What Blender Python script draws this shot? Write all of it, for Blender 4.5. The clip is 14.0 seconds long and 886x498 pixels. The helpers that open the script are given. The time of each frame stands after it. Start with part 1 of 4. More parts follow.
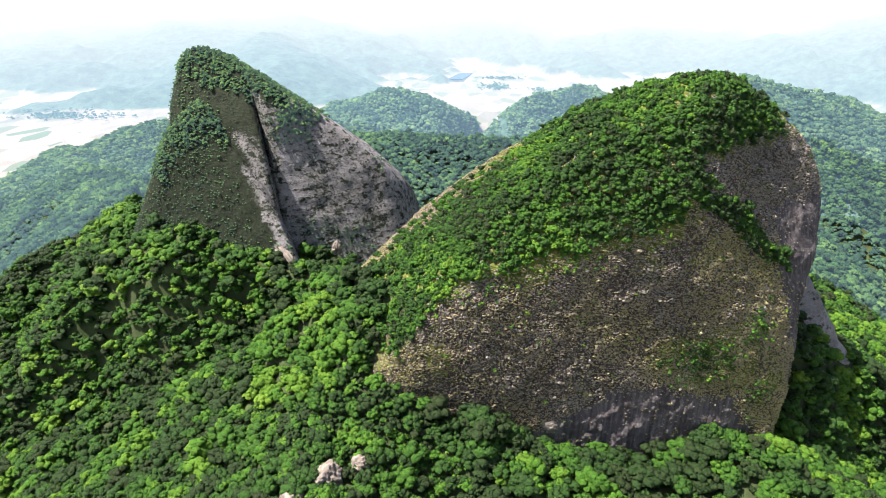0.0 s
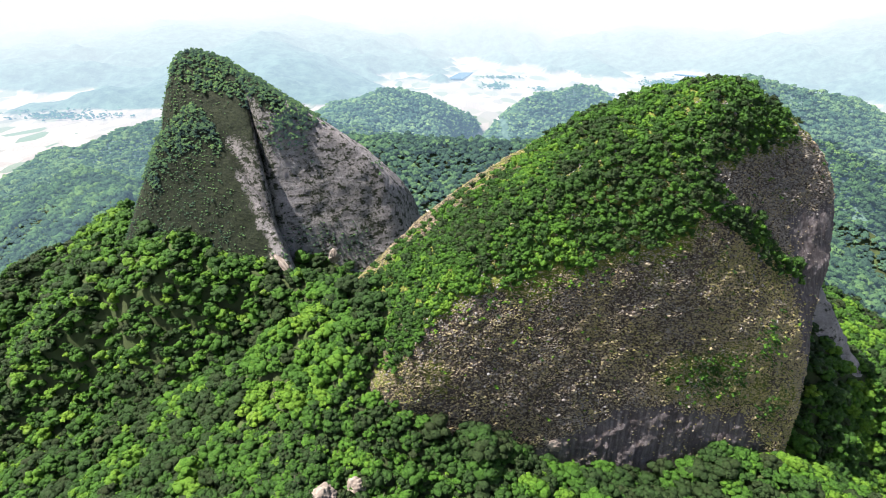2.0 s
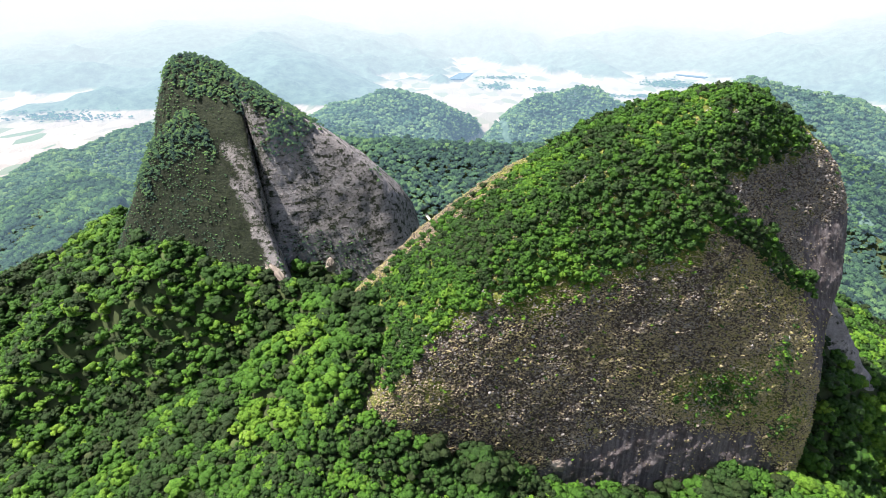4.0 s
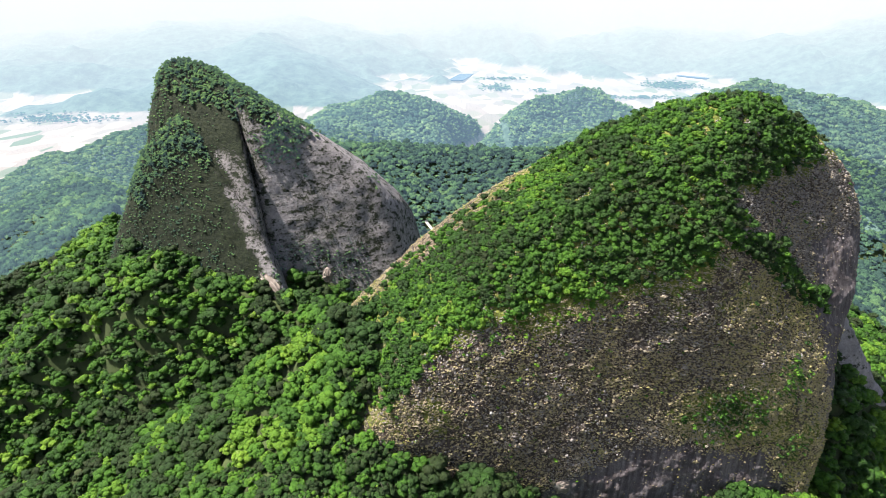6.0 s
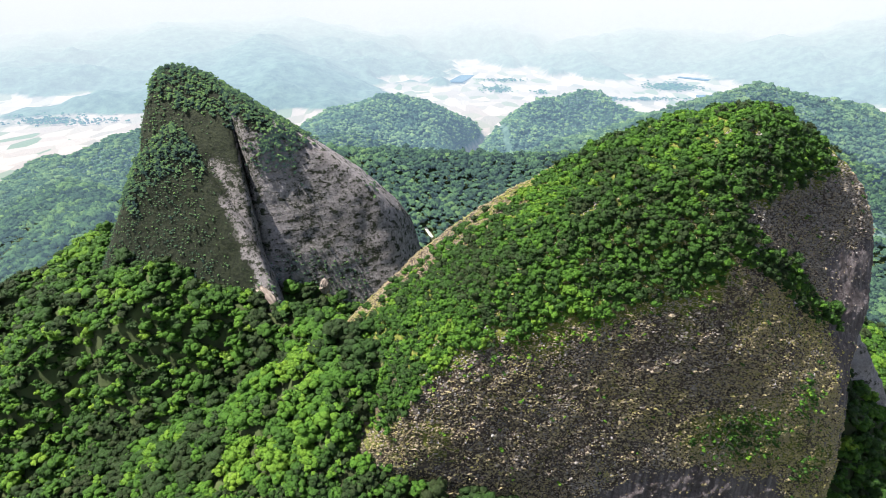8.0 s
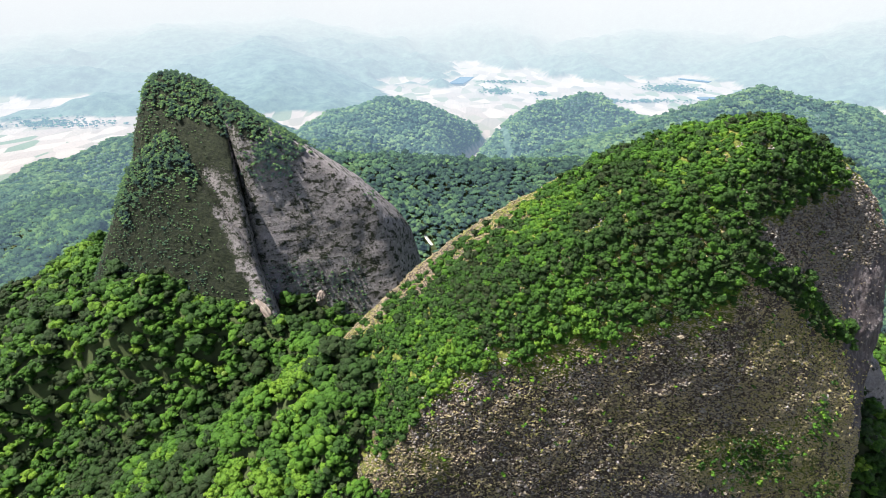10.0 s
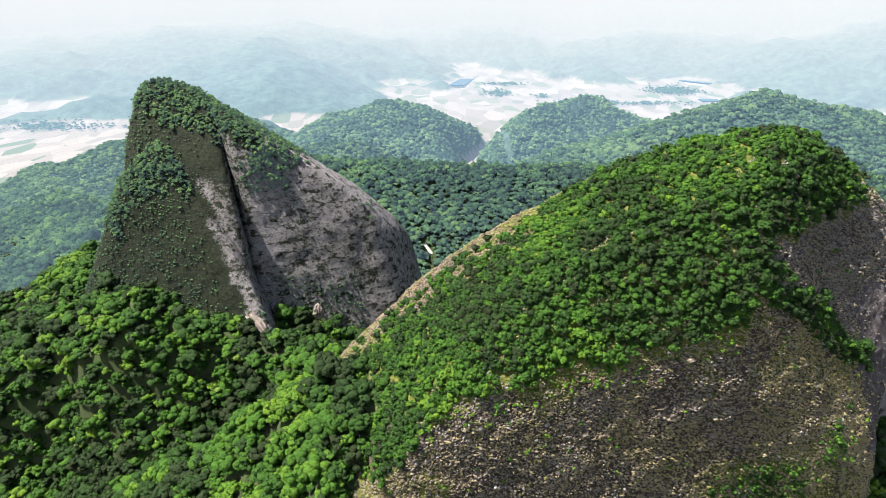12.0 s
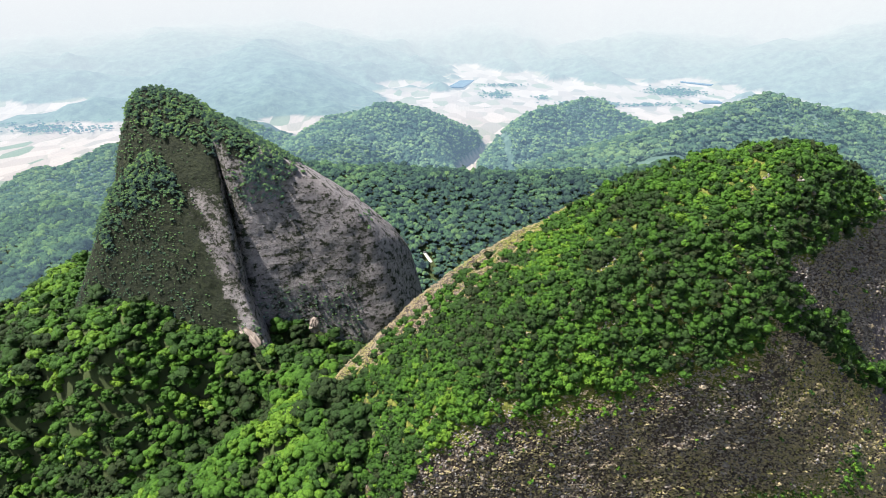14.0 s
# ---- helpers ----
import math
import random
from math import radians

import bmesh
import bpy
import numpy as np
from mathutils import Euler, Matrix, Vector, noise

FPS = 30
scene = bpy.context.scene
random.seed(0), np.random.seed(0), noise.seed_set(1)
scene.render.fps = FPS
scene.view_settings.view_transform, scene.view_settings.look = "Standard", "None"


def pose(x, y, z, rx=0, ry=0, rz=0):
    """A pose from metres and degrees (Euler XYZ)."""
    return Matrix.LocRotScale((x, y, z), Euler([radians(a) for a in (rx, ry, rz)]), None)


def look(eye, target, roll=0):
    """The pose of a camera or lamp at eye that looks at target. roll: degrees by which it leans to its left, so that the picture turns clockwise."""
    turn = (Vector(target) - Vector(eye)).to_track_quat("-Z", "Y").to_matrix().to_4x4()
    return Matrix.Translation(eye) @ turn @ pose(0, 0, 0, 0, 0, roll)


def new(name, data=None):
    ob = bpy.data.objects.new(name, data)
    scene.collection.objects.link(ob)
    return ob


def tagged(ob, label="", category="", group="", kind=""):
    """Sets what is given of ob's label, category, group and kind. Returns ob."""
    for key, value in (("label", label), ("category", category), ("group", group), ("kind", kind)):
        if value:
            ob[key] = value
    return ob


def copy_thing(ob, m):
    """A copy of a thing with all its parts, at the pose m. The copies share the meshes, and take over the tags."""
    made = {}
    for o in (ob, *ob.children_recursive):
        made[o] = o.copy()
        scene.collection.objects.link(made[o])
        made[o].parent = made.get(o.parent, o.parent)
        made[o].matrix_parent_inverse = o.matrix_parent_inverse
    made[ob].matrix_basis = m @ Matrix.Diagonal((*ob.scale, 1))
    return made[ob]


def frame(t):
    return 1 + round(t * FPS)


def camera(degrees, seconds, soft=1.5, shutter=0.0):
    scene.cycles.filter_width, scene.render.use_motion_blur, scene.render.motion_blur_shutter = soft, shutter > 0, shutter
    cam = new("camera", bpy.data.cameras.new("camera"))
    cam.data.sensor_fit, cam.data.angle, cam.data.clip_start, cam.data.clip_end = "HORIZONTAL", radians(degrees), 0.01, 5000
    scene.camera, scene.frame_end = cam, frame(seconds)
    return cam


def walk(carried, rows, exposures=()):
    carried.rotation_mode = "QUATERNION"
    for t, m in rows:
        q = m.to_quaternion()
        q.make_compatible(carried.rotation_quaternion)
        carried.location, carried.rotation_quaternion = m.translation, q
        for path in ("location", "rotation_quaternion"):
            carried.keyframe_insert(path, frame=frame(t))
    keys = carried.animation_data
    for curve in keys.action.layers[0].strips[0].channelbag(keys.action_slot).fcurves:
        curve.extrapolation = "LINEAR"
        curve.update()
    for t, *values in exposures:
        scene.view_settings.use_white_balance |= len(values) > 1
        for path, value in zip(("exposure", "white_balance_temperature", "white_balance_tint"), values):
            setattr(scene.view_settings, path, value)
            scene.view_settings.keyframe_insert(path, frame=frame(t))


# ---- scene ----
cam = camera(74.0, 14.0, soft=0.6)
# seconds, x, y, z, yaw, pitch, roll
ROWS = [
    (0.0, -0.27, -0.67, 430.55, -0.043, -22.863, 0.331),
    (0.5, -0.13, 3.81, 431.00, -0.032, -22.900, 0.317),
    (1.0, -0.00, 8.20, 431.49, -0.022, -22.932, 0.304),
    (1.5, 0.12, 12.49, 432.01, -0.012, -22.959, 0.293),
    (2.0, 0.23, 16.69, 432.57, -0.003, -22.981, 0.283),
    (4.5, 0.71, 36.66, 435.83, 0.031, -23.023, 0.254),
    (5.0, 0.79, 40.49, 436.57, 0.036, -23.021, 0.251),
    (5.5, 0.87, 44.28, 437.33, 0.041, -23.016, 0.248),
    (6.0, 0.94, 48.03, 438.11, 0.046, -23.008, 0.246),
    (6.5, 1.02, 51.76, 438.91, 0.050, -22.997, 0.244),
    (7.0, 1.08, 55.47, 439.73, 0.054, -22.985, 0.242),
    (7.5, 1.15, 59.17, 440.57, 0.057, -22.970, 0.239),
    (8.0, 1.21, 62.86, 441.43, 0.060, -22.955, 0.237),
    (10.5, 1.51, 81.45, 445.89, 0.075, -22.864, 0.217),
    (11.0, 1.57, 85.23, 446.81, 0.078, -22.845, 0.210),
    (11.5, 1.63, 89.06, 447.74, 0.081, -22.827, 0.203),
    (12.0, 1.70, 92.94, 448.66, 0.084, -22.810, 0.193),
    (12.5, 1.76, 96.86, 449.59, 0.087, -22.794, 0.182),
    (13.0, 1.82, 100.85, 450.52, 0.090, -22.780, 0.170),
    (13.5, 1.89, 104.90, 451.44, 0.094, -22.767, 0.155),
    (14.0, 1.96, 109.03, 452.37, 0.098, -22.757, 0.139),
]
walk(cam, [(t, pose(x, y, z, 90 + p, 0, yaw) @ pose(0, 0, 0, 0, 0, roll)) for t, x, y, z, yaw, p, roll in ROWS],
     exposures=[(0.0, 1.63), (5.0, 1.58), (14.0, 1.38)])

# ---- daylight ----
SUN = Vector((-0.46, -0.05, 0.885)).normalized()
world = bpy.data.worlds.new("hazy_sky")
scene.world = world
world.use_nodes = True
wn = world.node_tree.nodes
sky = wn.new("ShaderNodeTexSky")
sky.sky_type = "NISHITA"
sky.sun_disc = False
sky.sun_elevation = math.asin(SUN.z)
sky.sun_rotation = math.atan2(SUN.x, SUN.y)
sky.air_density, sky.dust_density, sky.ozone_density = 1.0, 3.0, 1.0
wn["Background"].inputs["Strength"].default_value = 0.058
world.node_tree.links.new(sky.outputs[0], wn["Background"].inputs["Color"])
sun = new("sun", bpy.data.lights.new("sun", "SUN"))
sun.data.energy, sun.data.angle, sun.data.color = 4.7, radians(0.6), (1.0, 0.96, 0.89)
sun.matrix_world = look(SUN * 900, (0, 0, 0))

# ---- noise ----
def lattice(ix, iy, iz, seed):
    h = (ix * 374761393 + iy * 668265263 + iz * 2147483647 % 1274126177 + seed * 974711) & 0xFFFFFFFF
    h = ((h ^ (h >> 13)) * 1274126177) & 0xFFFFFFFF
    h = ((h ^ (h >> 16)) * 2246822519) & 0xFFFFFFFF
    return ((h ^ (h >> 15)) & 0xFFFFFF) / float(0xFFFFFF)


def vnoise(p, seed=0):
    """Value noise, 0 to 1, at the points p (n x 3)."""
    i = np.floor(p).astype(np.int64)
    f = p - i
    f = f * f * (3 - 2 * f)
    out = 0.0
    for dx in (0, 1):
        for dy in (0, 1):
            for dz in (0, 1):
                w = (f[:, 0] if dx else 1 - f[:, 0]) * (f[:, 1] if dy else 1 - f[:, 1]) * (f[:, 2] if dz else 1 - f[:, 2])
                out = out + w * lattice(i[:, 0] + dx, i[:, 1] + dy, (i[:, 2] + dz) * 7919, seed)
    return out


def fbm(p, size, octaves=4, seed=0):
    """Fractal noise, about -1 to 1, with its largest forms size metres across."""
    total, amp, norm = 0.0, 1.0, 0.0
    for o in range(octaves):
        total = total + amp * (vnoise(p / size * 2 ** o + 17.3 * o, seed + o) * 2 - 1)
        norm += amp
        amp *= 0.5
    return total / norm * 1.6


def flat(x, y, z=0.0):
    return np.stack([x, y, np.zeros_like(x) + z], -1)


# ---- the lie of the land ----
# ridges: x, y, z of both ends, fall to the sides, roundness
RIDGES = [
    (-40, 386, 248, -55, 388, 240, 1.25, 6),
    (-22, 370, 254, -50, 359, 236, 1.5, 5),
    (-50, 359, 236, -72, 330, 194, 1.2, 6),
    (-55, 388, 244, -115, 392, 200, 1.1, 8),
    (-115, 392, 200, -190, 400, 135, 0.9, 15),
    (-50, 385, 235, -85, 350, 186, 0.62, 10),
    (-85, 350, 186, -78, 262, 165, 0.62, 15),
    (-78, 262, 165, -40, 40, 120, 0.5, 30),
    (-55, 405, 230, -82, 440, 200, 1.0, 8),
    (-82, 440, 200, -100, 485, 193, 0.8, 10),
    (-100, 485, 193, -170, 500, 206, 1.0, 12),
    (-170, 500, 208, -250, 512, 224, 1.55, 14),
    (-250, 512, 224, -315, 582, 226, 1.9, 14),
    (-315, 582, 226, -350, 585, 190, 1.4, 14),
    (-350, 580, 188, -415, 560, 118, 1.1, 20),
    (-335, 600, 215, -385, 685, 212, 1.0, 14),
    (-385, 685, 212, -548, 905, 168, 0.8, 20),
    (-548, 905, 168, -720, 1150, 116, 0.55, 30),
    (-720, 1150, 116, -960, 1480, 60, 0.4, 40),
    (-385, 685, 200, -470, 610, 150, 0.8, 15),
    (-238, 512, 232, -345, 545, 190, 1.3, 10),
    (-540, 1000, 105, -560, 1300, 120, 0.5, 40),
    (-150, 590, 225, -60, 640, 180, 0.9, 25),
    (-40, 322, 190, 14, 322, 173, 1.0, 6),
    (14, 322, 173, 52, 331, 163, 1.0, 6),
    (62, 318, 124, 140, 312, 120, 0.5, 20),
    (140, 308, 134, 225, 322, 142, 0.7, 14),
    (225, 322, 142, 300, 330, 98, 0.7, 14),
    (300, 330, 98, 420, 330, 20, 0.6, 20),
    (60, 312, 128, 140, 120, 60, 0.3, 60),
    (282, 434, 219, 345, 438, 154, 1.3, 6),
    (345, 438, 150, 400, 445, 112, 0.9, 15),
    (262, 430, 172, 330, 520, 145, 0.75, 12),
    (330, 520, 150, 480, 1000, 190, 0.6, 30),
    (100, 440, 230, 170, 560, 190, 0.7, 20),
    (-215, 950, 228, -65, 892, 238, 0.62, 25),
    (-65, 892, 238, 100, 882, 232, 0.62, 25),
    (100, 882, 232, 330, 975, 215, 0.6, 25),
    (330, 985, 210, 440, 1190, 240, 0.5, 30),
    (440, 1190, 240, 640, 1290, 268, 0.5, 35),
    (640, 1290, 268, 815, 1330, 240, 0.5, 35),
    (815, 1330, 240, 1050, 1560, 190, 0.45, 40),
    (700, 1240, 262, 640, 900, 130, 0.6, 25),
    (-430, 1470, 105, -264, 1540, 160, 0.5, 40),
    (-264, 1540, 160, -165, 1760, 192, 0.48, 50),
    (-165, 1760, 192, -70, 1880, 160, 0.50, 40),
    (-70, 1880, 160, 0, 2010, 95, 0.50, 30),
    (225, 1690, 105, 325, 1850, 150, 0.5, 40),
    (325, 1850, 150, 440, 1900, 162, 0.5, 40),
    (440, 1900, 162, 540, 1960, 105, 0.48, 40),
    (-720, 1250, 95, -830, 1700, 92, 0.42, 40),
    (-560, 1300, 120, -640, 1750, 125, 0.45, 40),
    (-640, 1750, 125, -700, 2150, 60, 0.4, 40),
    (-1650, 2500, 45, -1250, 2720, 85, 0.35, 40),
    (-1250, 2720, 85, -1000, 2650, 40, 0.35, 30),
    (-1150, 3900, 250, -800, 3050, 150, 0.30, 80),
    (-800, 3050, 150, -640, 2720, 45, 0.32, 50),
    (-800, 3300, 160, -520, 3300, 40, 0.32, 50),
    (-2100, 3300, 150, -1600, 3100, 90, 0.28, 60),
    (-2000, 4000, 260, -1200, 4100, 270, 0.30, 90),
    (-400, 4720, 300, 350, 4720, 340, 0.62, 50),
    (350, 4720, 340, 950, 4700, 260, 0.62, 60),
    (-270, 4600, 240, -220, 4100, 78, 0.46, 25),
    (-90, 4600, 250, -60, 4060, 76, 0.46, 25),
    (370, 4600, 250, 420, 3950, 74, 0.50, 25),
    (600, 4600, 250, 590, 4000, 78, 0.46, 25),
    (870, 4350, 190, 900, 3640, 82, 0.42, 25),
    (900, 3640, 82, 1030, 3480, 44, 0.42, 20),
    (-1350, 3450, 160, -1270, 2760, 70, 0.32, 40),
    (-1000, 3300, 180, -980, 2680, 50, 0.34, 40),
    (1090, 3420, 34, 1280, 3390, 36, 0.40, 12),
    (1250, 4560, 220, 1750, 4500, 240, 0.50, 60),
    (1780, 3750, 130, 2050, 3850, 265, 0.42, 60),
    (2050, 3850, 265, 2700, 3600, 230, 0.38, 80),
    (1900, 3350, 80, 2500, 3000, 190, 0.35, 60),
    (1500, 4800, 330, 2600, 4700, 380, 0.25, 120),
    (-3600, 4300, 330, -1200, 4750, 360, 0.22, 120),
    (-3400, 3300, 180, -2300, 3600, 160, 0.22, 100),
    (-4700, 2400, 300, -3900, 3600, 330, 0.22, 100),
    (2900, 3900, 400, 4300, 2400, 350, 0.25, 120),
]


# gullies: x, y, z of both ends, rise on the north and on the south side, roundness
GULLIES = [
    (-112, 452, 180, -175, 448, 133, 0.9, 0.9, 6),
    (-175, 448, 133, -255, 437, 94, 1.0, 0.8, 8),
    (-255, 437, 94, -335, 445, 45, 1.2, 0.7, 10),
    (-335, 445, 45, -520, 430, -20, 0.8, 0.7, 15),
    (-34, 334, 192, 14, 322, 172, 2.2, 0.5, 4),
    (14, 322, 172, 55, 331, 161, 0.8, 0.5, 6),
    (55, 331, 161, 80, 327, 143, 0.5, 0.5, 6),
    (80, 327, 143, 145, 320, 126, 0.5, 0.5, 10),
    (300, 350, 96, 360, 370, 50, 1.0, 0.9, 8),
    (360, 370, 50, 480, 400, -10, 0.8, 0.8, 12),
]


def floor_height(x, y):
    """The valley floor, raised towards the far hills to fit the camera's view."""
    return 78 * np.clip((np.hypot(x, y) - 3000) / 1550, 0, 1.2) ** 1.3


def ground_height(x, y):
    p = flat(x, y)
    far = np.clip((np.hypot(x, y - 300) - 500) / 1500, 0, 1)
    wob = 1 + 0.30 * fbm(p, 160, 4, 5)
    h = np.zeros_like(x) - 60.0
    for x0, y0, z0, x1, y1, z1, fall, soft in RIDGES:
        dx, dy = x1 - x0, y1 - y0
        t = np.clip(((x - x0) * dx + (y - y0) * dy) / (dx * dx + dy * dy), 0, 1)
        d = np.hypot(x - x0 - t * dx, y - y0 - t * dy)
        r = z0 + t * (z1 - z0) - fall * (np.sqrt(d * d * wob + soft * soft) - soft)
        k = 3.0
        m = np.maximum(h, r)
        h = m + k * np.log(np.exp(np.clip((h - m) / k, -40, 0)) + np.exp(np.clip((r - m) / k, -40, 0)))
    for x0, y0, z0, x1, y1, z1, north, south, soft in GULLIES:
        dx, dy = x1 - x0, y1 - y0
        t = np.clip(((x - x0) * dx + (y - y0) * dy) / (dx * dx + dy * dy), 0, 1)
        d = np.hypot(x - x0 - t * dx, y - y0 - t * dy)
        up = np.where(y > y0 + t * dy, north, south)
        r = z0 + t * (z1 - z0) + up * (np.sqrt(d * d * wob + soft * soft) - soft) * (1 + (d / 40) ** 2)
        k = 4.0
        m = np.minimum(h, r)
        h = m - k * np.log(np.exp(np.clip((m - h) / k, -40, 0)) + np.exp(np.clip((m - r) / k, -40, 0)))
    h = h + fbm(p, 90, 4, 9) * (3 + 5 * far)
    rise = np.clip((h - floor_height(x, y) - 4) / 40, 0, 1) * np.clip((np.hypot(x, y) - 900) / 900, 0, 1)
    h = h + rise * (18 - 46 * np.abs(fbm(p, 420, 3, 15))) + rise * 6 * fbm(p, 90, 3, 19)
    line = 62 + 0.45 * np.clip(y - 1780, 0, 1000)
    vale = np.exp(-((x - line) / 50) ** 2) * np.clip((y - 1540) / 120, 0, 1) * np.clip((2800 - y) / 100, 0, 1)
    h = h - 105 * vale
    # added rim at the sheet's edge, whitened to stand in for horizon haze
    h = h + np.clip((np.hypot(x, y) - 4660) / 220, 0, 1) ** 1.5 * 560
    k = 5.0
    fl = floor_height(x, y) + fbm(p, 600, 2, 3) * 2
    m = np.maximum(h, fl)
    return m + k * np.log(np.exp((h - m) / k) + np.exp((fl - m) / k))


# ---- rock bodies: convex, bounded by rounded facets (normal, point) ----
NEAR_PEAK = [
    ((0.063, -0.997, 0.036), (84, 332, 200)),
    ((-0.141, -0.862, 0.487), (94, 349, 317)),
    ((-0.264, -0.643, 0.718), (96, 362, 376)),
    ((-0.610, -0.127, 0.782), (-12, 399, 279)),
    ((-0.393, -0.285, 0.874), (79, 401, 353)),
    ((-0.150, -0.077, 0.986), (160, 405, 388)),
    ((0.509, -0.314, 0.801), (216, 392, 366)),
    ((0.795, -0.327, 0.511), (273, 412, 338)),
    ((0.971, -0.127, -0.204), (276, 394, 268)),
    ((0.514, -0.801, 0.306), (221, 376, 292)),
    ((0.005, 0.925, 0.380), (150, 451, 290)),
    ((0.724, 0.654, 0.218), (259, 466, 262)),
    ((-0.595, 0.715, 0.367), (-5, 456, 263)),
    ((-0.70, -0.46, 0.55), (-40, 352, 226)),
    ((0.000, 0.000, -1.000), (100, 400, 60)),
]
SHOULDER = [
    ((-0.229, -0.935, 0.271), (-200, 535, 268)),
    ((-0.896, -0.205, 0.393), (-295, 583, 264)),
    ((-0.660, -0.232, 0.714), (-250, 564, 327)),
    ((-0.101, -0.619, 0.779), (-224, 556, 335)),
    ((0.104, 0.293, 0.950), (-226, 563, 348)),
    ((0.771, -0.047, 0.635), (-209, 561, 313)),
    ((0.905, 0.335, 0.260), (-160, 529, 257)),
    ((-0.000, 0.995, 0.100), (-230, 640, 250)),
    ((0.000, 0.000, -1.000), (-200, 560, 90)),
]
SUMMIT = [
    ((-0.940, -0.259, 0.223), (-271, 604, 336)),
    ((-0.623, -0.206, 0.755), (-258, 605, 382)),
    ((0.092, 0.131, 0.987), (-239, 606, 403)),
    ((0.441, 0.151, 0.885), (-188, 601, 367)),
    ((-0.052, -0.838, 0.543), (-218, 590, 363)),
    ((-0.170, -0.967, 0.189), (-188, 556, 328)),
    ((0.947, 0.298, 0.122), (-173, 565, 285)),
    ((-0.077, 0.894, 0.440), (-218, 639, 340)),
    ((0.000, 0.000, -1.000), (-200, 600, 100)),
]
SLAB = [
    ((0.306, -0.929, 0.209), (-114, 571, 272)),
    ((0.345, -0.641, 0.686), (-122, 583, 334)),
    ((0.530, 0.222, 0.818), (-119, 606, 319)),
    ((0.743, 0.121, 0.658), (-57, 620, 264)),
    ((0.733, -0.597, 0.327), (-36, 604, 242)),
    ((0.955, -0.177, 0.238), (-31, 640, 215)),
    ((0.865, 0.460, 0.201), (-25, 651, 209)),
    ((-0.80, -0.60, 0.0), (-171, 564, 285)),
    ((0.066, 0.931, 0.360), (-123, 647, 284)),
    ((-0.000, 0.000, -1.000), (-110, 600, 90)),
]
BUTTRESS = [
    ((0.82, 0.10, 0.57), (297, 428, 226)),
    ((0.20, -0.95, 0.10), (297, 424, 226)),
    ((0.30, 0.10, 0.95), (284, 427, 250)),
    ((-0.9, 0.0, 0.2), (240, 430, 230)),
    ((0.3, 0.9, 0.3), (280, 470, 230)),
    ((0.0, 0.0, -1.0), (280, 430, 100)),
]


def facets(body):
    n = np.array([f[0] for f in body], float)
    n /= np.linalg.norm(n, axis=1)[:, None]
    return n, (n * np.array([f[1] for f in body], float)).sum(1)


def body_value(p, body, soft):
    """Below 0 inside the body."""
    n, d = facets(body)
    v = p @ n.T - d
    m = v.max(1)
    return m + soft * np.log(np.exp(np.clip((v - m[:, None]) / soft, -40, 0)).sum(1)) - soft * 0.3


def reach(centre, ways, body, soft):
    lo, hi = np.zeros(len(ways)), np.full(len(ways), 420.0)
    for _ in range(26):
        mid = (lo + hi) / 2
        inside = body_value(centre + ways * mid[:, None], body, soft) < 0
        lo, hi = np.where(inside, mid, lo), np.where(inside, hi, mid)
    return lo


PEAKS = [
    (np.array((125.0, 425.0, 215.0)), [(NEAR_PEAK, 5.0)]),
    (np.array((-185.0, 600.0, 225.0)), [(SHOULDER, 3.5), (SUMMIT, 4.0), (SLAB, 4.0)]),
    (np.array((268.0, 440.0, 200.0)), [(BUTTRESS, 4.0)]),
]


def in_rock(p):
    out = np.zeros(len(p), bool)
    for _, bodies in PEAKS:
        for body, soft in bodies:
            out |= body_value(p, body, soft) < 1.5
    return out


# ---- meshes ----
def make_mesh(name, verts, faces, mats, smooth=False, tone=None, bare=None):
    me = bpy.data.meshes.new(name)
    faces = np.asarray(faces, np.int32)
    n, k = faces.shape
    me.vertices.add(len(verts))
    me.vertices.foreach_set("co", np.asarray(verts, np.float32).ravel())
    me.loops.add(n * k)
    me.loops.foreach_set("vertex_index", faces.ravel())
    me.polygons.add(n)
    me.polygons.foreach_set("loop_start", np.arange(n, dtype=np.int32) * k)
    me.polygons.foreach_set("loop_total", np.full(n, k, np.int32))
    if smooth:
        me.polygons.foreach_set("use_smooth", np.ones(n, bool))
    for m in mats:
        me.materials.append(m)
    if tone is not None:
        me.attributes.new("tone", "FLOAT", "POINT").data.foreach_set("value", np.asarray(tone, np.float32))
    if bare is not None:
        me.attributes.new("bare", "FLOAT", "POINT").data.foreach_set("value", np.asarray(bare, np.float32))
    me.update(calc_edges=True)
    return me


def grid_faces(rows, cols, wrap=False):
    r, c = np.meshgrid(np.arange(rows - 1), np.arange(cols if wrap else cols - 1), indexing="ij")
    c2 = (c + 1) % cols
    return np.stack([r * cols + c, r * cols + c2, (r + 1) * cols + c2, (r + 1) * cols + c], -1).reshape(-1, 4)


# ---- materials ----
def material(name):
    m = bpy.data.materials.new(name)
    m.use_nodes = True
    m.node_tree.nodes.clear()
    return m, m.node_tree.nodes, m.node_tree.links


def ramp(nodes, stops):
    r = nodes.new("ShaderNodeValToRGB")
    els = r.color_ramp.elements
    while len(els) < len(stops):
        els.new(0.5)
    for e, (pos, col) in zip(els, stops):
        e.position, e.color = pos, (*col, 1)
    return r


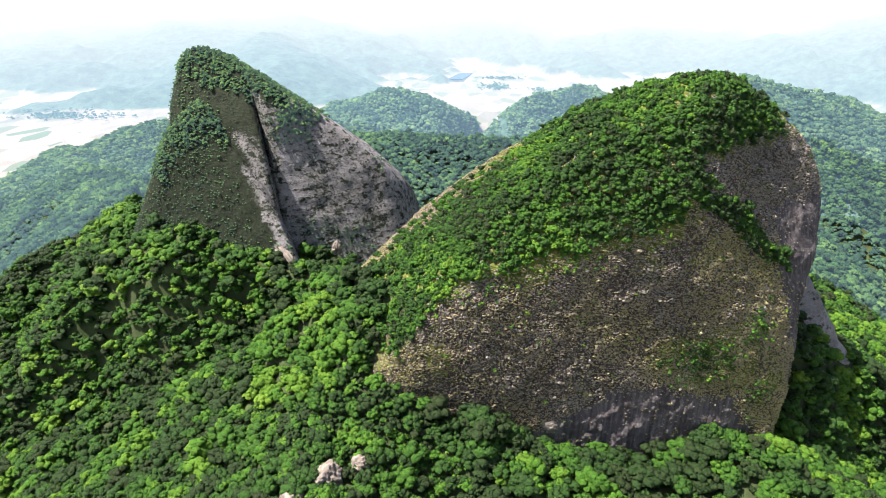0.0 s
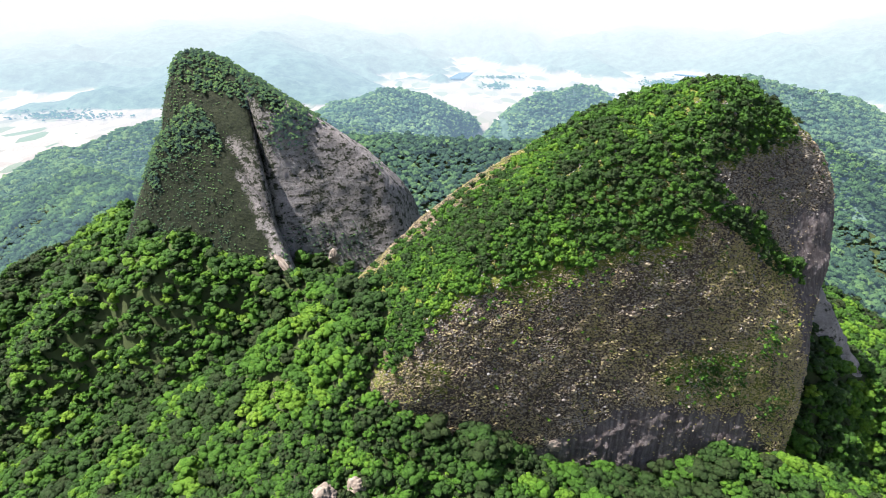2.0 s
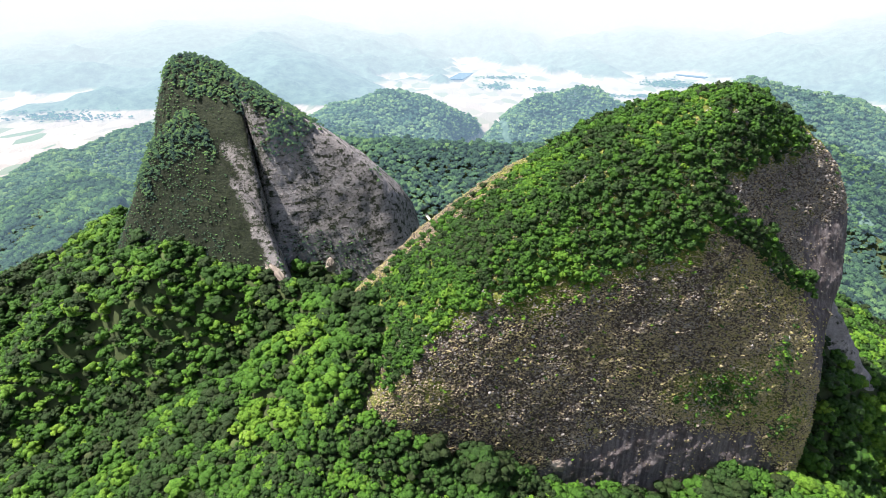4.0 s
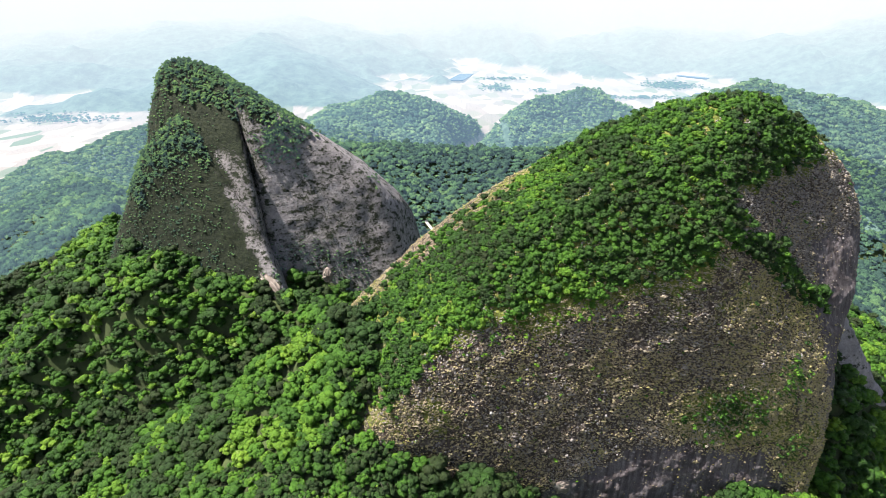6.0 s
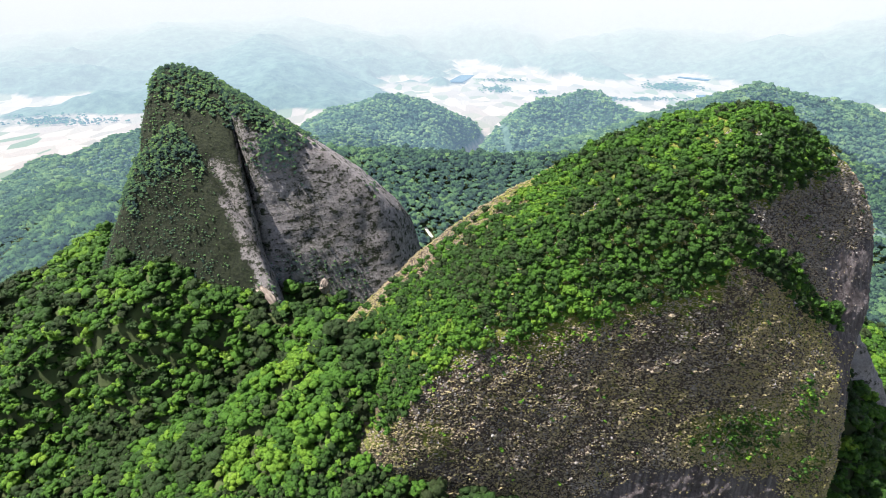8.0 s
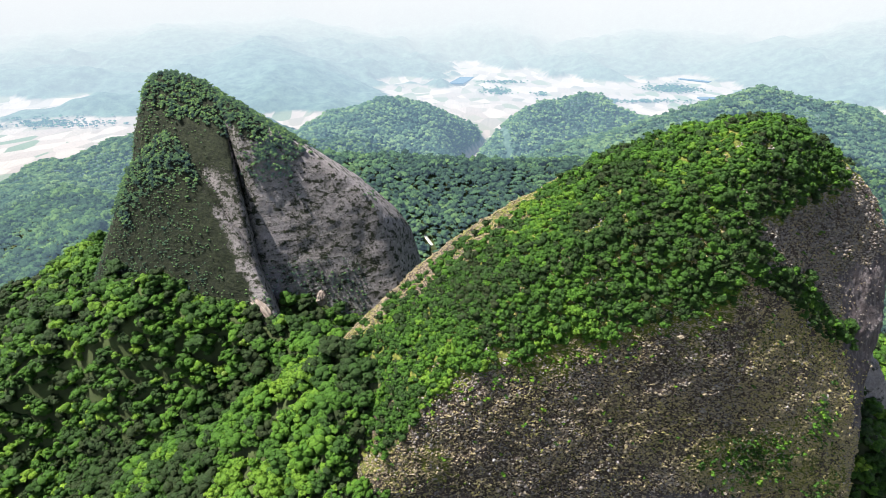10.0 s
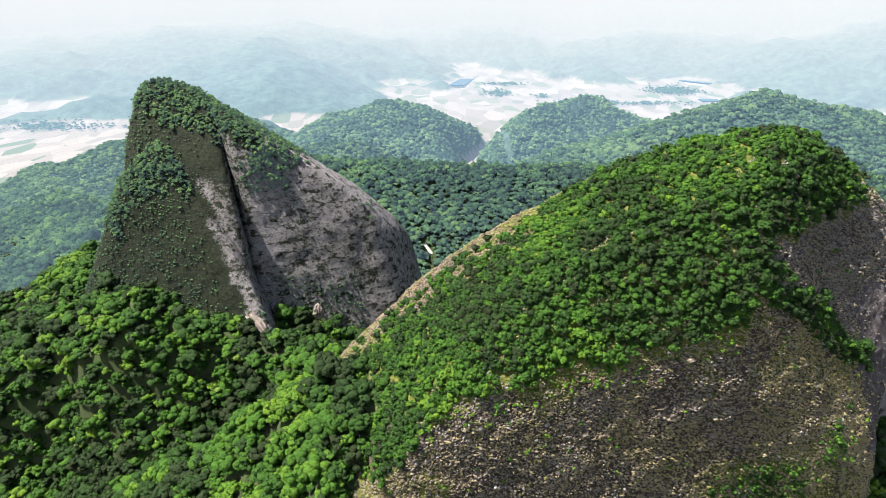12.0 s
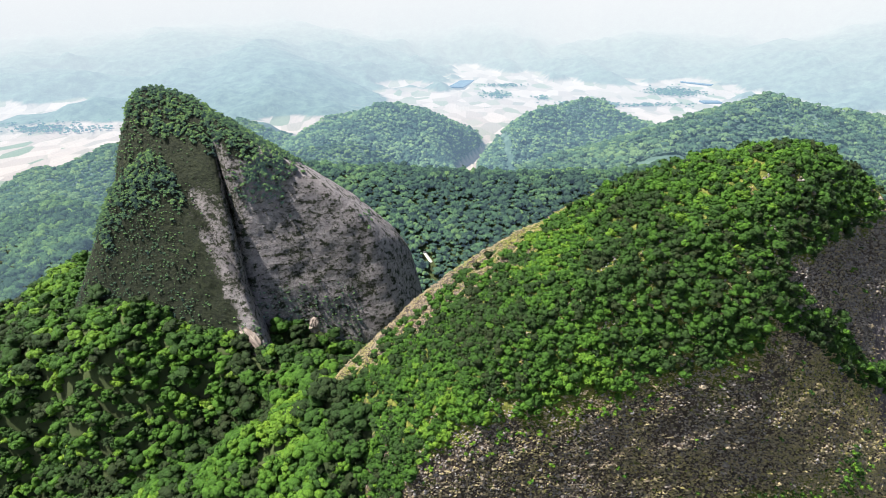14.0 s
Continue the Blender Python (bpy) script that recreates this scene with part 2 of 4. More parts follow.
def noise_node(nodes, links, size, detail=5.0, rough=0.6, stretch=(1, 1, 1)):
    tc, mp, nz = nodes.new("ShaderNodeTexCoord"), nodes.new("ShaderNodeMapping"), nodes.new("ShaderNodeTexNoise")
    mp.inputs["Scale"].default_value = [1 / (size * s) for s in stretch]
    nz.inputs["Scale"].default_value, nz.inputs["Detail"].default_value, nz.inputs["Roughness"].default_value = 1.0, detail, rough
    links.new(tc.outputs["Object"], mp.inputs[0])
    links.new(mp.outputs[0], nz.inputs[0])
    return nz


def mix_colour(nodes, links, fac, a, b, how="MIX"):
    m = nodes.new("ShaderNodeMix")
    m.data_type, m.blend_type = "RGBA", how
    for slot, v in ((0, fac), (6, a), (7, b)):
        if hasattr(v, "is_linked"):
            links.new(v, m.inputs[slot])
        else:
            m.inputs[slot].default_value = v if slot == 0 else (*v, 1)
    return m.outputs[2]


def math_node(nodes, links, op, a, b=0.0):
    m = nodes.new("ShaderNodeMath")
    m.operation = op
    m.use_clamp = True
    for i, v in enumerate((a, b)):
        if hasattr(v, "is_linked"):
            links.new(v, m.inputs[i])
        else:
            m.inputs[i].default_value = v
    return m.outputs[0]


def add_haze_glow(N, L, shader, out, fac, tint=(0.52, 0.78, 1.12)):
    """Mixes in emission that stands in for daylit haze, on far and middle-distance surfaces."""
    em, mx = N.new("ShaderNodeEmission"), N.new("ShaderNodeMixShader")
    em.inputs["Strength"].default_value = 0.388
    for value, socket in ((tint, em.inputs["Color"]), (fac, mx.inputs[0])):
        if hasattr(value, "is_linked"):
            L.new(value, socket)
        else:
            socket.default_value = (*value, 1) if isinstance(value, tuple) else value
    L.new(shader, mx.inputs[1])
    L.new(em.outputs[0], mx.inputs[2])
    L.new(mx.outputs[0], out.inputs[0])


def leaf_material(name, stops, through_light=0.20, by_object=False, glow=0.0, grain=1.1):
    m, N, L = material(name)
    tone = N.new("ShaderNodeAttribute")
    tone.attribute_name = "tone"
    fac = tone.outputs["Fac"]
    if by_object:
        info = N.new("ShaderNodeObjectInfo")
        fac = math_node(N, L, "MULTIPLY", info.outputs["Random"], 0.66)
    isl = N.new("ShaderNodeNewGeometry")
    jig = math_node(N, L, "MULTIPLY", isl.outputs["Random Per Island"], 0.10)
    fac = math_node(N, L, "ADD", fac, jig)
    r = ramp(N, stops)
    L.new(fac, r.inputs[0])
    d, t, mx, out = N.new("ShaderNodeBsdfPrincipled"), N.new("ShaderNodeBsdfTranslucent"), N.new("ShaderNodeMixShader"), N.new("ShaderNodeOutputMaterial")
    d.inputs["Roughness"].default_value = 0.55
    d.inputs["Specular IOR Level"].default_value = 0.0 if glow else 0.18
    nz = N.new("ShaderNodeTexNoise")
    nz.inputs["Scale"].default_value, nz.inputs["Detail"].default_value, nz.inputs["Roughness"].default_value = 1 / grain, 3.0, 0.7
    L.new(isl.outputs["Position"], nz.inputs["Vector"])
    # hollows of the bump darkened, crests brightened: shade painted into the colour
    shade = ramp(N, [(0.34, (0.55, 0.58, 0.55)), (0.50, (1.0, 1.0, 1.0)), (0.68, (1.35, 1.28, 1.15))])
    L.new(nz.outputs["Fac"], shade.inputs[0])
    tint = mix_colour(N, L, 1.0, r.outputs[0], shade.outputs[0], "MULTIPLY")
    bp = N.new("ShaderNodeBump")
    bp.inputs["Distance"].default_value = grain * 1.5
    L.new(nz.outputs["Fac"], bp.inputs["Height"])
    L.new(bp.outputs[0], d.inputs["Normal"])
    L.new(tint, d.inputs["Base Color"])
    warm = mix_colour(N, L, 1.0, tint, (1.05, 1.0, 0.42), "MULTIPLY")
    L.new(warm, t.inputs["Color"])
    mx.inputs[0].default_value = through_light
    L.new(d.outputs[0], mx.inputs[1])
    L.new(t.outputs[0], mx.inputs[2])
    L.new(mx.outputs[0], out.inputs[0])
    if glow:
        add_haze_glow(N, L, mx.outputs[0], out, glow)
    return m


GREENS = [(0.0, (0.030, 0.042, 0.016)), (0.16, (0.026, 0.054, 0.016)), (0.36, (0.036, 0.090, 0.016)), (0.62, (0.064, 0.158, 0.018)),
          (0.92, (0.160, 0.275, 0.028)), (1.0, (0.30, 0.31, 0.20))]
leaf = leaf_material("broadleaf_foliage", GREENS)
leaf_ob = leaf_material("broadleaf_foliage_single", GREENS, by_object=True)
# blue-shifted greens, and glow as emission, stand in for haze in the air
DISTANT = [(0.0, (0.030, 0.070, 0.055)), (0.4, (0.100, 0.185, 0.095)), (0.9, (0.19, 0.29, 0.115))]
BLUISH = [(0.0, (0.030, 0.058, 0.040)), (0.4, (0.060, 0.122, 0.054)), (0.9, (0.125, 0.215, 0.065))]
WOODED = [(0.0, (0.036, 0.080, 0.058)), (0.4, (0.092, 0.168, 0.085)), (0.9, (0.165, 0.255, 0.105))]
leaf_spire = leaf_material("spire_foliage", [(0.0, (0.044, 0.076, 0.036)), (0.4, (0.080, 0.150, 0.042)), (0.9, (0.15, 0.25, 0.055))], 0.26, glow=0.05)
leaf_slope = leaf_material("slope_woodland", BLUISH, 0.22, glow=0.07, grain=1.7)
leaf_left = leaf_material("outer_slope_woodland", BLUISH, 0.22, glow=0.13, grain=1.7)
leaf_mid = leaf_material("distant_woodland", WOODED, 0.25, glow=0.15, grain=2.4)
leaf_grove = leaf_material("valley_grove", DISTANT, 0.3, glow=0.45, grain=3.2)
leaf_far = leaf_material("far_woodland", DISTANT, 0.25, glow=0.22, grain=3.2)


def rough_surface(m, N, L, colour, rough=0.9, bumps=()):
    b, out = N.new("ShaderNodeBsdfPrincipled"), N.new("ShaderNodeOutputMaterial")
    b.inputs["Roughness"].default_value = rough
    b.inputs["Specular IOR Level"].default_value = 0.2
    L.new(colour, b.inputs["Base Color"])
    last = None
    for height, dist in bumps:
        bp = N.new("ShaderNodeBump")
        bp.inputs["Distance"].default_value = dist
        L.new(height, bp.inputs["Height"])
        if last:
            L.new(last, bp.inputs["Normal"])
        last = bp.outputs[0]
    if last:
        L.new(last, b.inputs["Normal"])
    L.new(b.outputs[0], out.inputs[0])
    return b, out


def threshold(N, L, value, lo, hi):
    r = ramp(N, [(lo, (0, 0, 0)), (hi, (1, 1, 1))])
    L.new(value, r.inputs[0])
    return r.outputs[0]


def rock_material(name, dark, stone, pale, moss, grass, fleck, tan, washed=False, ragged=(0.40, 0.50), spot=4.6):
    """Conglomerate: cobbles of several shades, water streaks, and growth in ragged patches where tone is high."""
    m, N, L = material(name)
    tone = N.new("ShaderNodeAttribute")
    tone.attribute_name = "tone"
    big = noise_node(N, L, 30.0, 4.0)
    mid = noise_node(N, L, 7.0, 6.0, 0.65)
    fine = noise_node(N, L, 2.4, 5.0, 0.7)
    grain = noise_node(N, L, 0.9, 3.0, 0.7)
    spots = noise_node(N, L, spot, 4.0, 0.62, (1.35, 1, 0.7))
    streak = noise_node(N, L, 2.6, 4.0, 0.6, (1, 1, 12))
    cob = N.new("ShaderNodeTexVoronoi")
    tc = N.new("ShaderNodeTexCoord")
    cob.inputs["Scale"].default_value = 0.75
    L.new(tc.outputs["Object"], cob.inputs[0])
    r1 = ramp(N, [(0.33, dark), (0.52, stone), (0.72, pale)])
    L.new(mid.outputs["Fac"], r1.inputs[0])
    warm = mix_colour(N, L, math_node(N, L, "MULTIPLY", threshold(N, L, big.outputs["Fac"], 0.42, 0.62), 0.6), r1.outputs[0], tan)
    c = mix_colour(N, L, math_node(N, L, "MULTIPLY", threshold(N, L, streak.outputs["Fac"], 0.45, 0.65), 0.45), warm, dark)
    c = mix_colour(N, L, math_node(N, L, "MULTIPLY", threshold(N, L, grain.outputs["Fac"], 0.40, 0.62), 0.5), c, dark)
    # pale cobbles and dry tufts
    bits = math_node(N, L, "MULTIPLY", threshold(N, L, cob.outputs["Color"], 0.50, 0.62), threshold(N, L, fine.outputs["Fac"], 0.44, 0.56))
    c = mix_colour(N, L, math_node(N, L, "MULTIPLY", bits, fleck), c, pale)
    # growth
    g = math_node(N, L, "ADD", tone.outputs["Fac"], math_node(N, L, "SUBTRACT", spots.outputs["Fac"], 0.5))
    g = math_node(N, L, "ADD", g, math_node(N, L, "MULTIPLY", math_node(N, L, "SUBTRACT", fine.outputs["Fac"], 0.45), 0.6))
    gc = mix_colour(N, L, threshold(N, L, fine.outputs["Fac"], 0.42, 0.62), moss, grass)
    c = mix_colour(N, L, threshold(N, L, g, *ragged), c, gc)
    if washed:
        # bare rock washed by water
        under = N.new("ShaderNodeAttribute")
        under.attribute_name = "bare"
        long_streak = noise_node(N, L, 3.0, 3.0, 0.55, (1, 1, 14))
        rw = ramp(N, [(0.36, (0.090, 0.074, 0.079)), (0.55, (0.160, 0.137, 0.144)), (0.72, (0.25, 0.222, 0.226))])
        L.new(long_streak.outputs["Fac"], rw.inputs[0])
        wc = mix_colour(N, L, math_node(N, L, "MULTIPLY", threshold(N, L, grain.outputs["Fac"], 0.40, 0.62), 0.4), rw.outputs[0], dark)
        wc = mix_colour(N, L, math_node(N, L, "MULTIPLY", threshold(N, L, mid.outputs["Fac"], 0.50, 0.62), 0.3), wc, stone)
        edge = math_node(N, L, "ADD", under.outputs["Fac"], math_node(N, L, "SUBTRACT", fine.outputs["Fac"], 0.5))
        c = mix_colour(N, L, threshold(N, L, edge, 0.38, 0.62), c, wc)
    rough_surface(m, N, L, c, 0.9, ((spots.outputs["Fac"], 1.6), (fine.outputs["Fac"], 1.8), (grain.outputs["Fac"], 0.7)))
    return m


rock_near = rock_material("brown_conglomerate", (0.042, 0.031, 0.027), (0.094, 0.072, 0.062), (0.22, 0.18, 0.155), (0.085, 0.105, 0.022), (0.20, 0.21, 0.048), 0.95, (0.115, 0.085, 0.058), True)
rock_loose = rock_material("weathered_boulder", (0.10, 0.08, 0.07), (0.24, 0.20, 0.18), (0.42, 0.36, 0.31), (0.07, 0.08, 0.03), (0.16, 0.16, 0.06), 0.6, (0.26, 0.20, 0.15))
# moss colours near black: growth, with the shoulder's shade put into them
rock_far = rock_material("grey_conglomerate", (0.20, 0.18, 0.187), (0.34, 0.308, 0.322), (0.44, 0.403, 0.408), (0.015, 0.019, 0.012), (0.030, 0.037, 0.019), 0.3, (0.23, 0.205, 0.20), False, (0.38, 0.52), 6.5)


def soil_material():
    m, N, L = material("forest_floor")
    n1, n2 = noise_node(N, L, 14.0), noise_node(N, L, 1.5)
    r = ramp(N, [(0.35, (0.030, 0.036, 0.016)), (0.6, (0.050, 0.070, 0.024)), (0.8, (0.060, 0.064, 0.030))])
    L.new(n1.outputs["Fac"], r.inputs[0])
    rough_surface(m, N, L, r.outputs[0], 0.95, ((n2.outputs["Fac"], 0.6),))
    return m


def backdrop_material():
    m, N, L = material("distant_valley")
    tone = N.new("ShaderNodeAttribute")
    tone.attribute_name = "tone"
    n1, n2 = noise_node(N, L, 45.0, 6.0, 0.65), noise_node(N, L, 11.0, 3.0, 0.7)
    r = ramp(N, [(0.36, (0.030, 0.058, 0.052)), (0.64, (0.080, 0.130, 0.100))])
    L.new(n1.outputs["Fac"], r.inputs[0])
    tc, mp, vo = N.new("ShaderNodeTexCoord"), N.new("ShaderNodeMapping"), N.new("ShaderNodeTexVoronoi")
    mp.inputs["Scale"].default_value = (1 / 60, 1 / 120, 0)
    vo.inputs["Scale"].default_value = 1.0
    L.new(tc.outputs["Object"], mp.inputs[0])
    L.new(mp.outputs[0], vo.inputs[0])
    rf = ramp(N, [(0.0, (0.10, 0.11, 0.085)), (0.22, (0.27, 0.225, 0.19)), (0.36, (0.10, 0.135, 0.075)), (0.44, (0.23, 0.19, 0.16)), (0.66, (0.33, 0.28, 0.24)), (0.84, (0.26, 0.225, 0.19)), (1.0, (0.14, 0.13, 0.11))])
    L.new(vo.outputs["Color"], rf.inputs[0])
    c = mix_colour(N, L, tone.outputs["Fac"], r.outputs[0], rf.outputs[0])
    b, out = rough_surface(m, N, L, c, 0.95, ((n1.outputs["Fac"], 9.0), (n2.outputs["Fac"], 4.0)))
    # emission share and tint grow with distance: haze painted as glow
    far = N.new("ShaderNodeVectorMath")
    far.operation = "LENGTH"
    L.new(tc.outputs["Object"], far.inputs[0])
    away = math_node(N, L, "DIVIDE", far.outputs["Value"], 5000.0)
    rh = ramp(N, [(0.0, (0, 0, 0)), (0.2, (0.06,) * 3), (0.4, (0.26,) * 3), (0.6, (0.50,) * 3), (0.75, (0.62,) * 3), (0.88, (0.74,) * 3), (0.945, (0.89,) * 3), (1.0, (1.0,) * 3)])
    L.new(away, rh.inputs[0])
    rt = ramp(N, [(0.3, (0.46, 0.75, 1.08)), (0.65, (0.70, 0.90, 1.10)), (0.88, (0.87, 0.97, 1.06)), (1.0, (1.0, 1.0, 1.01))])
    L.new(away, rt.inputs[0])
    add_haze_glow(N, L, b.outputs[0], out, rh.outputs[0], rt.outputs[0])
    return m


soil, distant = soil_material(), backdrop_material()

# ---- ground: one sheet in rings round the massif, out to the horizon ----
az = np.radians(np.concatenate([np.arange(-55, 55, 0.32), np.arange(58, 302, 6.0)]))
rad = np.concatenate([[0.01, 30, 60, 100, 140], 150 + np.cumsum(np.geomspace(4.0, 19.5, 520))])
rad = rad[rad < 4900]
A, R = np.meshgrid(az, rad)
gx, gy = (R * np.sin(A)).ravel(), (R * np.cos(A)).ravel() + 20.0
gz = ground_height(gx, gy)
verts = np.stack([gx, gy, gz], -1)
slope_noise = fbm(flat(gx, gy), 240, 3, 21)
field = np.clip((13 + 6 * slope_noise - gz + floor_height(gx, gy)) / 4, 0, 1)
SPLIT = int(np.searchsorted(rad, 1050))
cols = len(az)
near_ground = new("ground", make_mesh("ground", verts[:(SPLIT + 1) * cols], grid_faces(SPLIT + 1, cols, True), [soil], True))
tagged(near_ground, "forested mountain slopes and gullies below the rock peaks", "ground", kind="structure")
far_v, far_t = verts[SPLIT * cols:], field[SPLIT * cols:]
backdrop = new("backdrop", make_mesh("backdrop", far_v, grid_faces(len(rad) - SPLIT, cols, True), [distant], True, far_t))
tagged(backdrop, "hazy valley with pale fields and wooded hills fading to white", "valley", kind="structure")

# ---- rock peaks ----
def peak_mesh(name, centre, bodies, az_n, el_n, mat, tone_of, relief):
    # finer on the side that faces south
    u = np.linspace(-1, 1, az_n, endpoint=False)
    a = np.pi * (0.45 * u + 0.55 * u ** 3)
    e = np.radians(np.linspace(-52, 90, el_n))
    E, A2 = np.meshgrid(e, a, indexing="ij")
    ways = np.stack([np.cos(E) * np.sin(A2), -np.cos(E) * np.cos(A2), np.sin(E)], -1).reshape(-1, 3)
    r = np.max([reach(centre, ways, b, s) for b, s in bodies], 0)
    p = centre + ways * r[:, None]
    q = p.reshape(el_n, az_n, 3)
    du = np.roll(q, -1, 1) - np.roll(q, 1, 1)
    dv = np.gradient(q, axis=0)
    nrm = np.cross(du, dv).reshape(-1, 3)
    nrm /= np.linalg.norm(nrm, axis=1)[:, None] + 1e-9
    nrm *= np.sign((nrm * ways).sum(1))[:, None]
    p = p + nrm * relief(p, nrm)[:, None]
    me = make_mesh(name, p, grid_faces(el_n, az_n, True), [mat], True, tone_of(p, nrm), washed(p))
    return me, p, nrm


def near_relief(p, n):
    return 1.6 * fbm(p, 45, 3, 31) + 1.0 * fbm(p, 12, 3, 32) + 1.1 * np.abs(fbm(p, 5.0, 2, 33)) - 0.4


def far_relief(p, n):
    return 0.9 * fbm(p, 50, 3, 41) + 0.8 * fbm(p, 12, 4, 42)


def green_line(p):
    """Height above which the near peak is overgrown."""
    x = p[:, 0]
    low = 256 + 0.31 * np.clip(x, -60, 165)
    return low + (344 - low) * np.clip((x - 148) / 16, 0, 1) + 8 * fbm(p, 36, 3, 51)


def ledge_line(p):
    """The overgrown ledge that runs down the right of the cliff."""
    return 320 - 0.76 * (p[:, 0] - 165) + 6 * fbm(p, 20, 2, 91)


def bare_facet(p, n):
    """The dark bare facet above the ledge."""
    return np.clip((green_line(p) - p[:, 2]) / 6, 0, 1) * (p[:, 0] > 150) * (p[:, 2] > ledge_line(p))


def washed(p):
    """Smooth grey rock: the foot of the cliff, and the overhanging right edge."""
    foot = np.interp(p[:, 0], (20, 35, 70, 107, 142, 183, 204, 220, 235), (125, 138, 163, 187, 192, 184, 178, 159, 130))
    low = np.clip((foot + 9 * fbm(p, 25, 3, 86) - p[:, 2]) / 10, 0, 1)
    edge = np.clip((p[:, 0] - 222 - 0.22 * np.clip(300 - p[:, 2], 0, 200) + 6 * fbm(p, 18, 3, 84)) / 8, 0, 1) * np.clip((298 + 0.2 * (p[:, 0] - 220) + 8 * fbm(p, 15, 3, 85) - p[:, 2]) / 8, 0, 1)
    return np.maximum(low, edge)


def bare_crest(p, n):
    way = np.array((-0.70, 0.14, 0.70))
    top = np.clip((p[:, 1] - 394 - 7 * fbm(p, 14, 3, 59)) / 7, 0, 1)
    return np.clip((n @ way - 0.80) / 0.07 + 0.6 * fbm(p, 12, 3, 58), 0, 1) * np.clip((75 - p[:, 0]) / 25, 0, 1) * top


def near_tone(p, n):
    band = np.clip((p[:, 2] - green_line(p) + 9) / 14, 0, 1) * (1 - bare_facet(p, n)) * (1 - 0.8 * bare_crest(p, n))
    patch = 0.34 * np.exp(-((p[:, 0] - 185) / 30) ** 2 - ((p[:, 2] - 207) / 20) ** 2)
    right = 0.10 * np.clip((p[:, 0] - 110) / 60, 0, 1) * (p[:, 2] < ledge_line(p))
    return np.clip(0.20 + 0.52 * band + patch + right + 0.22 * fbm(p, 30, 3, 55), 0, 1) * (1 - washed(p))


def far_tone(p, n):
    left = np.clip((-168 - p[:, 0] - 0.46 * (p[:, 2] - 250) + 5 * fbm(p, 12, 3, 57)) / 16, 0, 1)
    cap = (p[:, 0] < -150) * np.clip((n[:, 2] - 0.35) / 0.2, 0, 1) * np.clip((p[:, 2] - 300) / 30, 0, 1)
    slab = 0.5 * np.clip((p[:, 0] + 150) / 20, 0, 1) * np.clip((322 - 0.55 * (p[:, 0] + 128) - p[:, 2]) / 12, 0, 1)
    # extra growth darkens the strip in place of shade on it
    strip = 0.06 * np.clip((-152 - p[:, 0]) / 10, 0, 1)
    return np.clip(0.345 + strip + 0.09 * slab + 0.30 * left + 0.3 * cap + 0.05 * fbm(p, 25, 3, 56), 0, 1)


def split_part(name, parent, me, keep, mat):
    """The faces of me that keep says, as a part of its own."""
    f = np.zeros(len(me.polygons) * 4, np.int32)
    me.polygons.foreach_get("vertices", f)
    v = np.zeros(len(me.vertices) * 3, np.float32)
    me.vertices.foreach_get("co", v)
    t = np.zeros(len(me.vertices), np.float32)
    me.attributes["tone"].data.foreach_get("value", t)
    bare = np.zeros(len(me.vertices), np.float32)
    me.attributes["bare"].data.foreach_get("value", bare)
    f = f.reshape(-1, 4)[keep]
    used, back = np.unique(f, return_inverse=True)
    ob = new(name, make_mesh(name, v.reshape(-1, 3)[used], back.reshape(-1, 4), [mat], True, t[used], bare[used]))
    ob.parent = parent
    return ob


NEAR_EL, NEAR_AZ = 260, 560
peak_me, NP, NN = peak_mesh("rock_peak", PEAKS[0][0], PEAKS[0][1], NEAR_AZ, NEAR_EL, rock_near, near_tone, near_relief)
near_peak = tagged(new("rock_peak"), "brown conglomerate rock dome with a sheer lichen-covered cliff", "rock peak")
face_of = grid_faces(NEAR_EL, NEAR_AZ, True)
side = (bare_facet(NP, NN) > 0.5)[face_of[:, 0]] | ((NN[:, 0] > 0.7) & (NP[:, 2] < 330))[face_of[:, 0]]
cliff = (NP[:, 2] < green_line(NP))[face_of[:, 0]] & (NN[:, 1] < -0.3)[face_of[:, 0]] & ~side
split_part("cliff_face", near_peak, peak_me, cliff, rock_near)
split_part("side_wall", near_peak, peak_me, side, rock_near)
split_part("dome_top", near_peak, peak_me, ~cliff & ~side, rock_near)
bpy.data.meshes.remove(peak_me)

far_peak = tagged(new("rock_spire"), "grey split conglomerate peak with mossy shoulder and bare slab", "rock peak")
FAR_EL, FAR_AZ = 130, 260
FP, FN = [], []
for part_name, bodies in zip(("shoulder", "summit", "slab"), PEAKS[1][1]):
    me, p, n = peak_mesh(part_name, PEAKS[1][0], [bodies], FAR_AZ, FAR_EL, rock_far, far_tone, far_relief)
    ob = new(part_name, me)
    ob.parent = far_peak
    FP.append(p)
    FN.append(n)
but_me, BP, BN = peak_mesh("rock_buttress", PEAKS[2][0], PEAKS[2][1], 160, 90, rock_far, lambda p, n: 0.30 + 0 * p[:, 0], near_relief)
buttress = tagged(new("rock_buttress", but_me), "pale grey rock buttress at the foot of the dome", "rock")

# ---- trees ----

ICO = None


def clump_faces():
    """A small rounded clump without its underside: vertices and faces."""
    global ICO
    if ICO is None:
        bm = bmesh.new()
        bmesh.ops.create_icosphere(bm, subdivisions=1, radius=1.0)
        v = np.array([tuple(q.co) for q in bm.verts])
        f = np.array([[q.index for q in fc.verts] for fc in bm.faces if fc.calc_center_median().z > -0.5])
        bm.free()
        ICO = v, f
    return ICO


